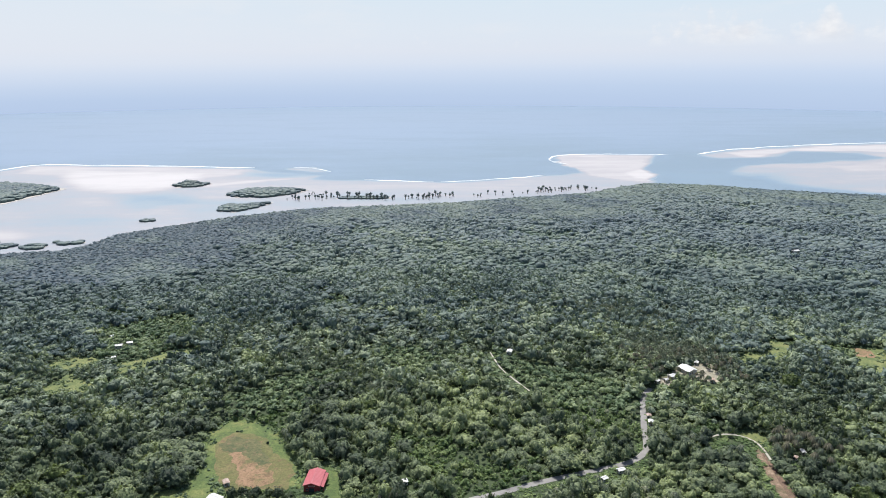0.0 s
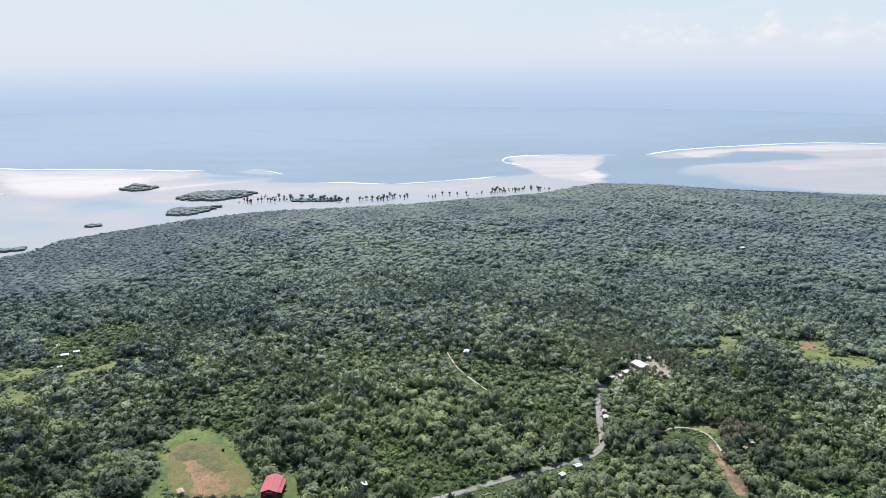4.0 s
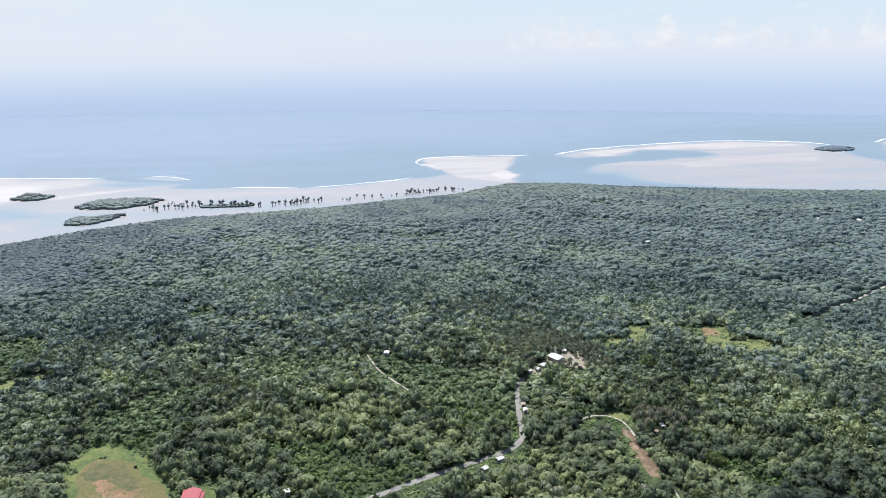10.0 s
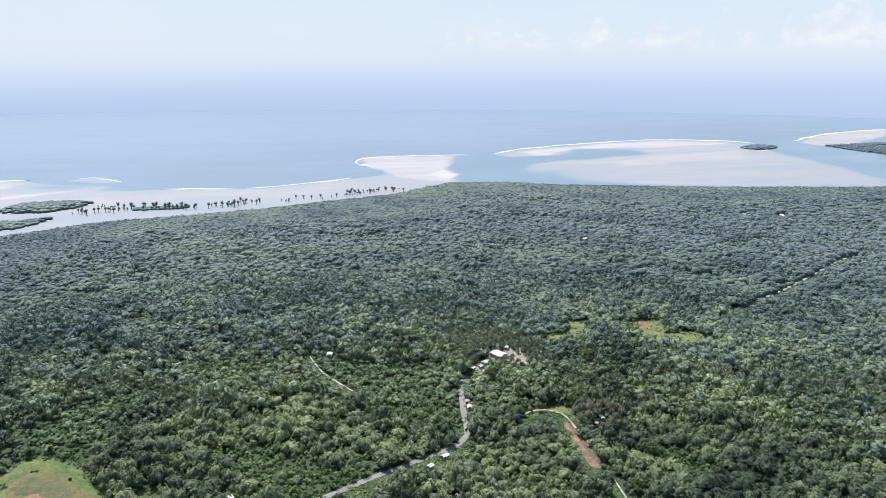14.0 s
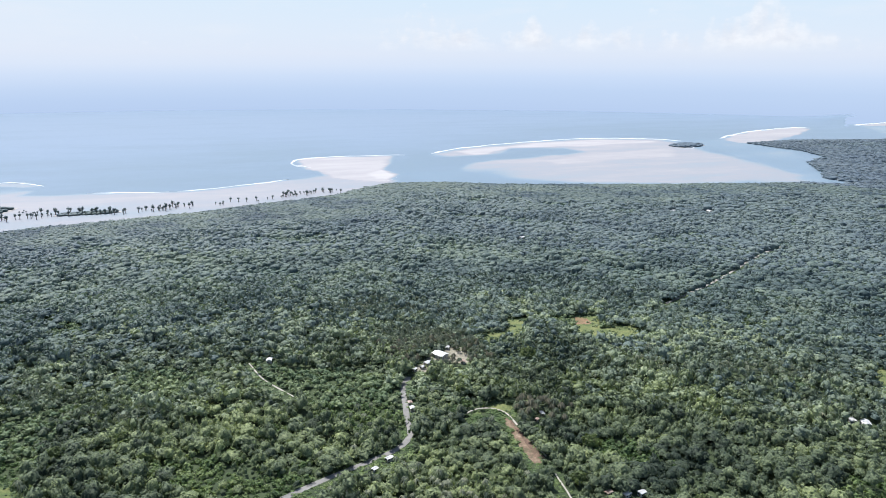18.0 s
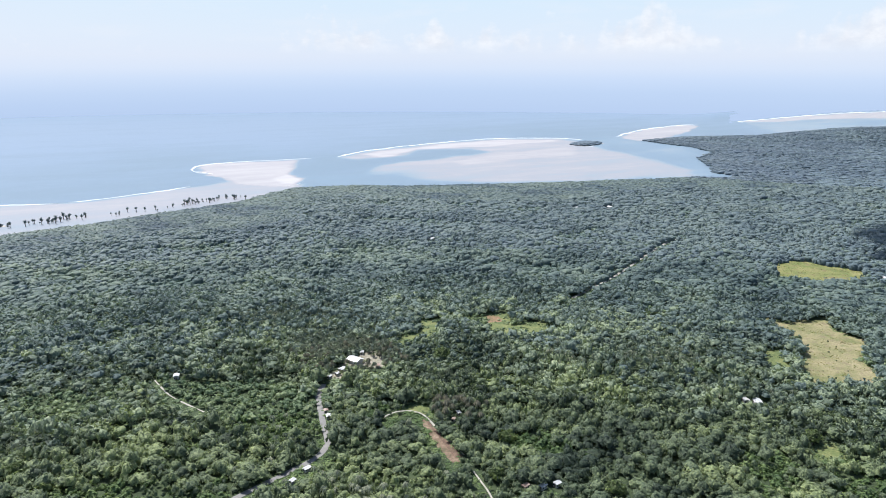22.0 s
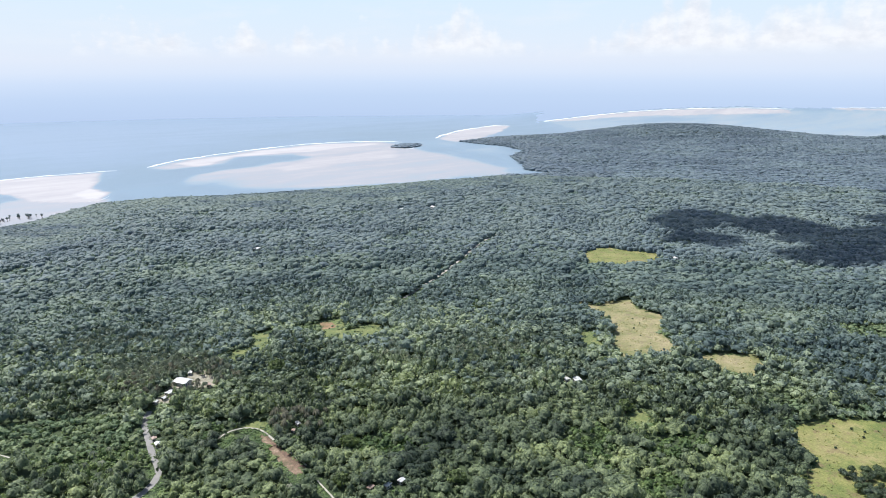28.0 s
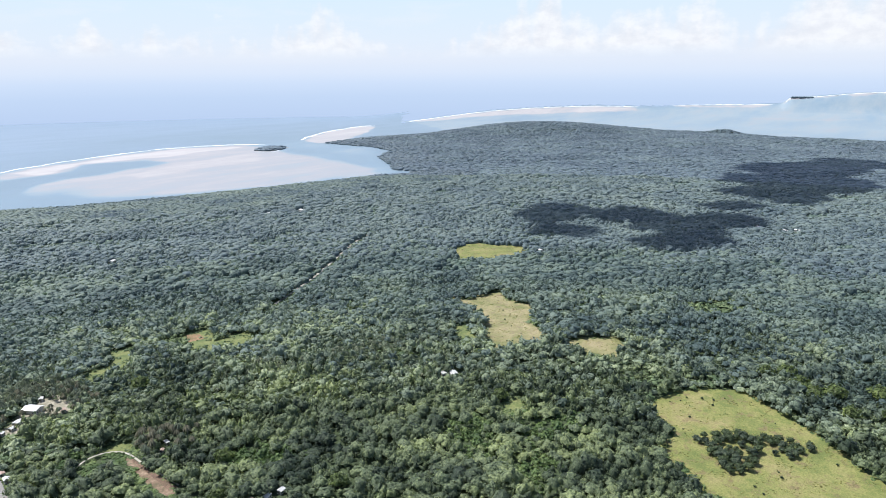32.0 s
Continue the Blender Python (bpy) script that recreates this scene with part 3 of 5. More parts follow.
shoal([(330, 1900), (420, 1945), (560, 1940), (560, 1925), (420, 1915)], 1.16, 30)
shoal([(702, 1953), (800, 2045), (1024, 2148), (1284, 2223), (1455, 2236), (1661, 2137), (1639, 1984), (1548, 1726), (1500, 1480), (1430, 1290), (1330, 1180), (1069, 1240), (860, 1310), (700, 1420), (640, 1590), (700, 1800)], 0.74, 90)
shoal([(783, 2002), (873, 2050), (1061, 2120), (1242, 2185), (1450, 2200), (1594, 2120), (1594, 2049), (1246, 1990), (1005, 2024), (874, 1891), (802, 1872)], 1.1, 70)
shoal([(900, 1700), (1000, 1800), (1250, 1880), (1500, 1950), (1540, 1850), (1400, 1650), (1100, 1600), (900, 1580)], 0.92, 150)
shoal([(480, 1640), (560, 1800), (640, 1960), (900, 2100), (750, 1700), (900, 1400), (600, 1400), (480, 1480)], 0.36, 60)
shoal([(1891, 2098), (2235, 2312), (2616, 2432), (2600, 2330), (2100, 2000), (1850, 1900), (1830, 1960)], 0.9, 24)
shoal([(1600, 2100), (1891, 2090), (1840, 1900), (1850, 1700), (1500, 1300), (1420, 1150), (1300, 1200), (1500, 1700)], 0.45, 60)
FAR_REEF = [(2982, 2445), (3244, 2416), (3519, 2261), (3731, 2066), (3930, 1790), (4000, 1560), (4300, 900), (4400, 840), (4410, 300), (4330, -200), (3300, -300), (3000, 400), (3100, 1300), (2800, 1850), (2600, 1950), (2850, 2300)]
shoal(FAR_REEF, 0.53, 90)
shoal([(2982, 2445), (3244, 2416), (3519, 2261), (3731, 2066), (3930, 1790), (4000, 1564), (3915, 1530), (3679, 1869), (3460, 2110), (3254, 2276), (3000, 2370)], 0.88, 36)
shoal([(4107, 1405), (4240, 1098), (4288, 920), (4250, 910), (4162, 1076), (4079, 1363)], 0.86, 24)
shoal([(4298, 846), (4309, 783), (4326, 685), (4347, 534), (4363, 382), (4374, 229), (4352, 228), (4341, 380), (4326, 531), (4304, 682), (4288, 779), (4277, 842)], 0.8, 10)
shoal([(3850, 950), (3960, 900), (4050, 400), (3960, 420)], 0.62, 50)
pool([(589, 1979), (689, 1942), (708, 1877), (860, 1880), (997, 2009), (1159, 1969), (1183, 1874), (938, 1780), (851, 1783), (714, 1704), (650, 1624), (555, 1649), (511, 1720)], 0.26, 44)
shoal([(-976, 1755), (-686, 1699), (-535, 1649), (-483, 1448), (-584, 1350), (-743, 1385), (-854, 1529)], 1.2, 150)
shoal([(-900, 1000), (-800, 1080), (-640, 1090), (-560, 1020), (-560, 960), (-700, 900)], 0.98, 150)
shoal([(-520, 1500), (-470, 1500), (-400, 1560), (-300, 1560), (-330, 1520), (-440, 1450), (-500, 1430)], 1.0, 60)
pool([(-620, 1309), (-595, 1350), (-544, 1362), (-479, 1318), (-446, 1250), (-486, 1235), (-522, 1200), (-587, 1237)], 0.5, 90)
pool([(-749, 1239), (-727, 1353), (-660, 1290), (-545, 1186), (-523, 1096), (-603, 1077), (-680, 1119)], 0.68, 90)
pool([(-470, 1230), (-400, 1290), (-330, 1290), (-340, 1200), (-420, 1150)], 0.6, 70)
pool([(-460, 1640), (-330, 1660), (-280, 1600), (-360, 1570), (-450, 1590)], 0.46, 50)
pool([(620, 1480), (680, 1600), (740, 1590), (720, 1450)], 0.42, 120)
pool([(1480, 1450), (1560, 1640), (1620, 1900), (1700, 1900), (1600, 1500), (1500, 1330)], 0.36, 150)
pool([(3150, 2150), (3450, 2020), (3600, 1800), (3300, 1950)], 0.36, 90)


def shoal_at(x, y):
    jig = 14 * wav(x, y, 70, 5) + 7 * wav(x, y, 27, 8)
    # coastal water gets the darker tone; the haze-paled one lies farther out
    v = 0.24 * smooth(1500, 250, -depth_in(COAST, x, y))
    for poly, top, soft in SHOALS:
        v = np.maximum(v, top * smooth(-soft * 0.5, soft * 0.5, depth_in(poly, x, y) + jig))
    for poly, low, soft in POOLS:
        k = smooth(-soft * 0.5, soft * 0.5, depth_in(poly, x, y) + jig)
        v = np.where(v > low, v * (1 - k) + low * k, v)
    return v


def sea_z(x, y):
    """Level, but for the far reefs in the east, which stand on the rim of sight."""
    r, head = np.hypot(x, y), np.degrees(np.arctan2(x, y))
    return 78 * (np.clip(r - 3650, 0, 850) / 750) ** 2 * smooth(46, 58, head) + (38 + 30 * smooth(79, 85, head)) * smooth(4200, 4382, r) * smooth(78.5, 79.3, head)


water, wx, wy = grid_sheet("water", steps((-4900, -1300, 90), (-1300, 3400, 13), (3400, 4240, 26), (4240, 4420, 8), (4420, 4900, 40)), steps((-4900, 0, 100), (0, 900, 15), (900, 2720, 10), (2720, 4900, 80)),
                           lambda x, y: (np.hypot(x, y) < 4480) & (depth_in(COAST, x, y) < 40) & ((np.degrees(np.arctan2(x, y)) < 50) | (y < 0) | (np.hypot(x, y) < 3750) | (depth_in(FAR_REEF, x, y) > -22)), sea_z, M_WATER)
tagged(water, "hazy blue sea shoaling to pale sandy reef flats", "sea", kind="structure")
water.data.attributes.new("shoal", "FLOAT", "POINT").data.foreach_set("value", shoal_at(wx, wy).astype(np.float32))

# the rim of sight: a wide ring that leans along the sunlight, so that it throws no shade
_n = 240
_a = np.arange(_n) * 2 * math.pi / _n
_hs = np.array([-90.0, -20.0, 60, 120, 180, 240, 320, 400, 500, 600, 720])
_sx, _sy = SUN_WAY.x / SUN_WAY.z * 1.04, SUN_WAY.y / SUN_WAY.z * 1.04
_v = np.concatenate([np.stack([np.sin(_a) * 4415 + _sx * h, np.cos(_a) * 4415 + _sy * h, np.full(_n, h)], 1) for h in _hs])
_i = np.arange(_n)
_f = np.concatenate([np.stack([k * _n + _i, k * _n + (_i + 1) % _n, (k + 1) * _n + (_i + 1) % _n, (k + 1) * _n + _i], 1) for k in range(len(_hs) - 1)])
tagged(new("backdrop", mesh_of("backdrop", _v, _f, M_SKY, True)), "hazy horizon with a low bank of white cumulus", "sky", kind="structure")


def surf(line, width, height, seed, broken=0.25):
    """A line of breaking white water along a reef's edge."""
    p = resample(line, 7.0)
    n = len(p)
    d = np.gradient(p, axis=0)
    d /= np.linalg.norm(d, axis=1)[:, None] + 1e-9
    side = np.stack([d[:, 1], -d[:, 0]], 1)
    s = np.arange(n) * 7.0
    wob = 5 * wav(s, s * 0 + seed, 40, seed) + 2.5 * wav(s, s * 0, 13, seed)
    fade = np.clip(np.minimum(np.arange(n), np.arange(n)[::-1]) / 6.0, 0.05, 1)
    w = width * fade * (0.7 + broken * 2 * wav(s, s * 0 + 3, 55, seed + 2) + 0.25 * wav(s, s * 0, 17, seed))
    w = np.clip(w, 0.4, None)
    cols = []
    for u, h in ((-1, -0.3), (-0.6, 0.5), (-0.2, 1.0), (0.3, 0.55), (1, -0.3)):
        q = p + side * (u * w / 2 + wob)[:, None]
        hh = sea_z(p[:, 0], p[:, 1]) + h * height * (0.75 + 0.35 * wav(s, s * 0 + u, 11, seed + 4))
        cols.append(np.concatenate([q, hh[:, None]], 1))
    v = np.stack(cols, 1)
    idx = np.arange(n * 5).reshape(n, 5)
    f = np.stack([idx[:-1, :-1], idx[:-1, 1:], idx[1:, 1:], idx[1:, :-1]], 2).reshape(-1, 4)
    ob = new("breaking_wave", mesh_of("breaking_wave", v.reshape(-1, 3), f, M_FOAM, True))
    return tagged(ob, "long white line of surf breaking on the reef edge", "wave", "surf along the reef", "stuff")


surf([(-1300, 1450), (-1085, 1603), (-1062, 1692), (-1036, 1791), (-900, 1778), (-678, 1752), (-458, 1717)], 12.2, 1.3, 0.0)
surf([(-364, 1725), (-330, 1727), (-308, 1722)], 17.3, 1.3, 1.37)
surf([(-330, 1712), (-290, 1690), (-263, 1650)], 11.5, 1.0, 2.74)
surf([(-170, 1527), (-77, 1510), (-20, 1495)], 7.2, 1.0, 4.11)
surf([(-4, 1494), (81, 1514), (144, 1537), (232, 1586)], 7.9, 1.0, 5.48)
surf([(300, 1770), (278, 1806), (288, 1900), (323, 1955), (428, 1971), (573, 1961), (620, 1945)], 8.0, 1.1, 6.85)
surf([(284, 1830), (300, 1800), (310, 1760)], 8.0, 0.8, 8.22)
surf([(470, 1545), (440, 1500), (416, 1496)], 3.6, 0.4, 9.59)
surf([(702, 1958), (800, 2051), (900, 2100), (1024, 2154), (1284, 2230), (1455, 2243), (1661, 2143), (1680, 2050)], 13.0, 1.4, 10.96)
surf([(1888, 2100), (2040, 2200), (2235, 2318), (2616, 2440), (2640, 2380)], 15.8, 1.4, 12.33)
surf([(2965, 2400), (2985, 2452), (3244, 2424), (3519, 2269), (3735, 2072)], 14.4, 1.5, 13.7)
surf([(3735, 2072), (3935, 1795), (4005, 1564)], 17.3, 1.5, 15.07)
surf([(4110, 1405), (4240, 1098), (4294, 900)], 14.4, 1.5, 16.44)
surf([(4280, 835), (4299, 846), (4311, 783), (4328, 685), (4349, 534), (4365, 382), (4376, 229)], 11.5, 1.5, 17.81)
surf([(1640, 1960), (1570, 1850), (1530, 1845)], 6.5, 0.6, 19.18)

# ---- roads and clearings ----
ROAD = [(-70, 318), (-30, 332), (17, 352), (31, 357), (48, 365), (65, 372), (85, 379), (100, 384), (111, 388), (118, 392), (124, 397), (129, 404), (132, 412), (134, 423), (136, 434),
        (141, 453), (144, 467), (149, 481), (157, 493)]
TRACK = [(176, 420), (182, 423), (188, 424), (196, 422), (201, 417), (204, 410), (204, 402), (203, 391)]
TRACK_MID = [(203, 391), (203.5, 379), (202.5, 368), (202, 358), (202, 348)]
TRACK_LOW = [(197.5, 329), (196, 320), (195, 311), (193, 301), (188, 285)]
ROAD_FAR = [(470, 575), (512, 593), (570, 619), (625, 648), (660, 668), (700, 690), (740, 711), (784, 728)]
LANE = [(40, 562), (42, 550), (46, 530), (53, 513), (65, 489)]
ribbon("road", ROAD, 4.3, 0.12, M_ASPHALT, "narrow grey asphalt road winding through forest", "road")
ribbon("track", TRACK, 1.5, 0.12, M_CONCRETE, "pale concrete track bending out of the forest", "track")
ribbon("track", TRACK_MID, 1.2, 0.16, M_CONCRETE, "half-overgrown pale track along a cut strip", "track", uneven=0.7)
ribbon("track", TRACK_LOW, 1.1, 0.12, M_CONCRETE, "pale concrete track running straight through trees", "track")
ribbon("far_road", ROAD_FAR, 3.4, 0.5, M_CONCRETE, "pale straight road cut through dense forest", "road")
ribbon("lane", LANE, 1.3, 0.12, M_CONCRETE, "pale dirt lane leading to a small white house", "lane", uneven=0.6)

PITCH = [(-149, 391), (-157, 419), (-152, 436), (-142, 446), (-129, 440), (-117, 433), (-110, 423), (-101, 404), (-89, 389), (-86, 376), (-88, 354), (-124, 352), (-128, 338), (-148, 350)]
OVAL = [(-141, 387), (-146, 404), (-145, 420), (-138, 427), (-128, 426), (-117, 417), (-106, 402), (-93, 387), (-89, 376), (-91, 360), (-124, 358), (-134, 370)]
PITCH_DARK = [(-141, 402), (-143, 417), (-138, 424), (-125, 420), (-115, 409), (-109, 395), (-106, 386), (-113, 383), (-124, 393), (-133, 400)]
PITCH_DIRT = [(-137, 399), (-131, 402), (-124, 394), (-113, 386), (-106, 388), (-101, 380), (-100, 370), (-105, 362), (-120, 364), (-127, 381)]
BIG = [(474, 157), (494, 152), (526, 132), (535, 108), (508, 66), (485, 38), (459, 15), (442, -7), (410, -40), (360, -20), (345, 50), (380, 73), (384, 92), (404, 107), (412, 126), (436, 125), (453, 140)]
CLUMP = [(442, 115), (462, 95), (470, 70), (476, 45), (460, 38), (450, 55), (446, 74), (421, 69), (410, 84), (428, 101)]
CLEARINGS = []


def clearing(name, outline, cover, label):
    CLEARINGS.append((name, outline, cover, label))


clearing("sports_field", PITCH, M_FRESHGRASS, "bright green grass round a worn sports field")
clearing("grass_clearing", [(-74, 388), (-66, 391), (-58, 360), (-60, 345), (-70, 350)], M_FRESHGRASS, "bright green grass beside a red-roofed hall")
clearing("grass_clearing", [(-170, 350), (-140, 369), (-125, 352), (-130, 335), (-170, 330)], M_FRESHGRASS, "bright green grass beside a sports field")
clearing("grass_clearing", [(-306, 490), (-298, 517), (-279, 504), (-270, 488)], M_CLEARING, "yellow-green grass clearing in the forest")
clearing("grass_clearing", [(-266, 542), (-247, 559), (-222, 574), (-205, 576), (-212, 560), (-240, 545), (-258, 520)], M_CLEARING, "yellow-green grass clearing in the forest")
clearing("grass_clearing", [(-325, 538), (-312, 556), (-288, 551), (-303, 530)], M_CLEARING, "yellow-green grass clearing in the forest")
clearing("grass_clearing", [(354, 574), (378, 566), (364, 535), (397, 528), (388, 503), (346, 512), (334, 530)], M_CLEARING, "yellow grass clearing with a patch of bare earth")
clearing("grass_clearing", [(290, 588), (312, 585), (299, 560), (280, 548), (246, 540), (252, 555), (279, 564)], M_CLEARING, "bright green grass clearing in the forest")
clearing("dry_meadow", [(600, 434), (604, 412), (647, 402), (625, 373), (630, 348), (581, 323), (552, 280), (500, 314), (525, 338), (560, 359), (583, 391)], M_DRYGRASS, "dry straw-coloured meadow enclosed by forest")
clearing("grass_clearing", [(523, 375), (541, 367), (511, 340), (496, 350)], M_CLEARING, "small bright green clearing beside a dry meadow")
clearing("dry_meadow", [(785, 562), (833, 566), (857, 489), (817, 463), (762, 484), (748, 526)], M_GRASS, "yellow-green meadow enclosed by forest")
clearing("dry_meadow", [(555, 268), (572, 257), (590, 231), (578, 219), (547, 217), (540, 240)], M_DRYGRASS, "small straw-coloured meadow enclosed by forest")
clearing("meadow", BIG, M_GRASS, "large yellow-green hillside meadow with scattered shrubs")
clearing("grass_clearing", [(405, 246), (427, 243), (413, 229), (397, 233)], M_CLEARING, "small bright green gap in the forest")
clearing("village_yard", [(201, 531), (214, 535), (222, 516), (212, 504), (191, 514), (181, 507), (170, 500), (168, 508), (184, 519)], M_YARD, "bare sandy village yard between white buildings")
clearing("grass_clearing", [(196, 424), (206, 428), (216, 418), (209, 408), (203, 414)], M_CLEARING, "bright green grass at the bend of a track")
for k, (nm, poly, mat, lab) in enumerate(CLEARINGS):
    sheet(nm, poly, 0.06 + 0.015 * k if k < 5 else 0.10, mat, lab, "meadow" if "meadow" in nm else "clearing", step=2.5 if max(abs(poly[0][0]), abs(poly[0][1])) < 600 else 4.0, spill=3.0)
sheet("worn_turf", OVAL, 0.16, M_PITCHGRASS, "worn olive-yellow oval of a sports field", "turf", step=2.0, ragged=1.5)
sheet("worn_turf", PITCH_DARK, 0.21, M_DARKPITCH, "darker turf within a sports field", "turf", step=1.5, ragged=4.0)
sheet("infield", PITCH_DIRT, 0.26, M_DIRT, "bare red-brown earth worn into a sports field", "bare earth", step=1.5, ragged=4.0)
DIRT_STRIP = [(199, 405), (202.5, 404), (201.5, 385), (200, 366), (198.5, 351), (195, 342), (191, 343), (190.5, 351), (192, 369), (195, 387)]
sheet("cut_earth", DIRT_STRIP, 0.10, M_BROWN, "strip of freshly cut brown earth beside a track", "bare earth", step=1.2, ragged=0.6)
M_FURROW = plain("turned_earth", [(0.3, (0.070, 0.046, 0.032)), (0.6, (0.15, 0.095, 0.065)), (0.8, (0.30, 0.235, 0.18))], 2.5, 0.95, 0.1)
for off in (0.12, 0.3, 0.48, 0.66, 0.84):
    ribbon("furrow", [(202 - 1.5 * f - 6 * off * f, 402 - 58 * f + 3 * off) for f in (0.05, 0.3, 0.55, 0.8, 0.98)], 0.8, 0.2, M_FURROW, "dark ridge of turned earth along a cut strip", "furrow", step=1.5, uneven=0.6)
sheet("bare_patch", [(357, 572), (369, 566), (361, 550), (347, 553)], 0.2, M_DIRT, "bare orange earth in a grass clearing", "bare earth", step=2.0)

# ---- houses: x, y, width, length, wall height, heading, roof, walls ----
VILLAGE_HOUSES = [(179, 510, 6, 9, 2.8, 60, "white"), (165, 502, 4, 5, 2.4, 50, "white"), (173, 504, 4, 6, 2.4, 70, "white"), (208, 503, 5, 6, 2.5, 20, "rust"), (207, 536, 4, 6, 2.5, 30, "white"), (188, 508, 4, 7, 2.6, 60, "white"), (56, 558, 6, 8, 3.0, 15, "white")]
ROADSIDE_HOUSES = [(142, 438, 5, 6, 2.6, 12, "white"), (143, 447, 4, 5, 2.5, 10, "rust"), (107, 379, 4, 7, 2.4, 70, "white"), (95, 370, 4, 5, 2.4, 60, "white"), (226, 398, 3.0, 6, 2.4, 5, "white"), (218, 391, 2.6, 4, 2.4, 50, "rust"), (429, 306, 8, 11, 3.0, 35, "white"), (424, 312, 6, 7, 2.8, 35, "white"), (224, 293, 4.5, 7, 2.6, 75, "white"), (215, 298, 4, 6, 2.6, 75, "rust"), (233, 291, 4.5, 6, 2.6, 80, "white")]
FIELDSIDE_HOUSES = [(-24, 366, 5, 8, 2.6, 70, "white"), (-127, 365, 4.5, 6.5, 2.4, -30, "rust"), (-128, 348, 8, 12, 3.0, -60, "white"), (-277, 552, 4, 5, 2.4, 70, "white")]
FAR_HOUSES = [(-284, 577, 6, 9, 2.8, 70, "white"), (-277, 584, 5, 7, 2.8, 70, "white"), (403, 622, 4.5, 6, 2.6, 60, "white"), (458, 887, 8, 14, 3.0, 60, "white"), (844, 455, 7, 12, 3.0, 40, "white"), (1264, 632, 9, 14, 3.4, 40, "white"), (1180, 245, 9, 13, 3.4, 20, "white"), (1173, 205, 9, 12, 3.4, 60, "white"), (1186, 190, 9, 13, 3.4, 10, "white"), (1165, 222, 7, 9, 3.0, 80, "white"), (855, 954, 11, 20, 4.0, 15, "white"), (800, 985, 8, 22, 3.2, 70, "white"), (-300, 600, 4, 5, 2.5, 30, "white")]
HOUSES = VILLAGE_HOUSES + ROADSIDE_HOUSES + FIELDSIDE_HOUSES + FAR_HOUSES


# ---- forest ----
YARD = [c[1] for c in CLEARINGS if c[0] == "village_yard"][0]
AVOID = [c[1] for c in CLEARINGS] + [DIRT_STRIP]
WAYS = [(ROAD, 2.4), (TRACK, 1.6), (TRACK_LOW, 1.6), (ROAD_FAR, 1.6), (LANE, 1.5)]
SPOTS = [(h[0], h[1], max(h[2], h[3]) * 0.46 + 0.8) for h in HOUSES] + [(195, 523, 9.5), (-75, 366, 10.5)]


def open_ground(x, y, ahead=False):
    """Where no tree stands: clearings, roads, houses."""
    bad = np.zeros(len(x), bool)
    for poly in AVOID:
        p = np.array(poly)
        near = (x > p[:, 0].min() - 3) & (x < p[:, 0].max() + 3) & (y > p[:, 1].min() - 3) & (y < p[:, 1].max() + 3)
        bad[near] |= (depth_in(poly, x[near], y[near]) + 2.2 * wav(x[near], y[near], 5, 2)) > 0
    for line, half in (WAYS[:5] if ahead else WAYS):
        p = np.array(line)
        near = (x > p[:, 0].min() - 9) & (x < p[:, 0].max() + 9) & (y > p[:, 1].min() - 9) & (y < p[:, 1].max() + 9)
        bad[near] |= away(line, x[near], y[near]) < half
    for hx, hy, r in SPOTS:
        bad |= (x - hx) ** 2 + (y - hy) ** 2 < r * r
    return bad


def planted(step, near, far, seed, lo=-37.0, hi=92.0):
    """A jittered lattice over the land between two distances from the middle of the plan."""
    rng = np.random.RandomState(seed)
    gx, gy = np.meshgrid(np.arange(-1000, 3200, step), np.arange(-160, 2000, step), indexing="ij")
    x, y = gx.ravel(), gy.ravel()
    r, head = np.hypot(x, y), np.degrees(np.arctan2(x, y))
    k = (r > near) & (r < far) & (head > lo) & (head < hi)
    x, y = x[k], y[k]
    x = x + rng.uniform(-0.5, 0.5, len(x)) * step
    y = y + rng.uniform(-0.5, 0.5, len(y)) * step
    k = depth_in(COAST, x, y) > 3
    x, y = x[k], y[k]
    r = np.hypot(x, y)
    bad = open_ground(x, y)
    x, y, r = x[~bad], y[~bad], r[~bad]
    # verge: what stands just before open ground stays low
    low = np.zeros(len(x), bool)
    for reach in (5.0, 10.0):
        s = 1 + reach / r
        low |= open_ground(x * s, y * s, True)
    for reach in (6.0, 9.0, 12.0, 16.0, 20.0, 24.0):
        s = 1 + reach / r
        low |= (away(TRACK, x * s, y * s) < 2.6) | (away(TRACK_LOW, x * s, y * s) < 2.0) | (depth_in(DIRT_STRIP, x * s, y * s) > -0.8) | (depth_in(YARD, x * s, y * s) > 0)
        low |= (away(ROAD[-9:], x * s, y * s) < 2.6) | (away(ROAD_FAR, x * s, y * s) < 2.4)
    for reach in (10.0, 14.0, 18.0):
        s = 1 + reach / r
        low |= (away(ROAD, x * s, y * s) < 2.0) | (away(LANE, x * s, y * s) < 1.2)
    return x, y, low, rng


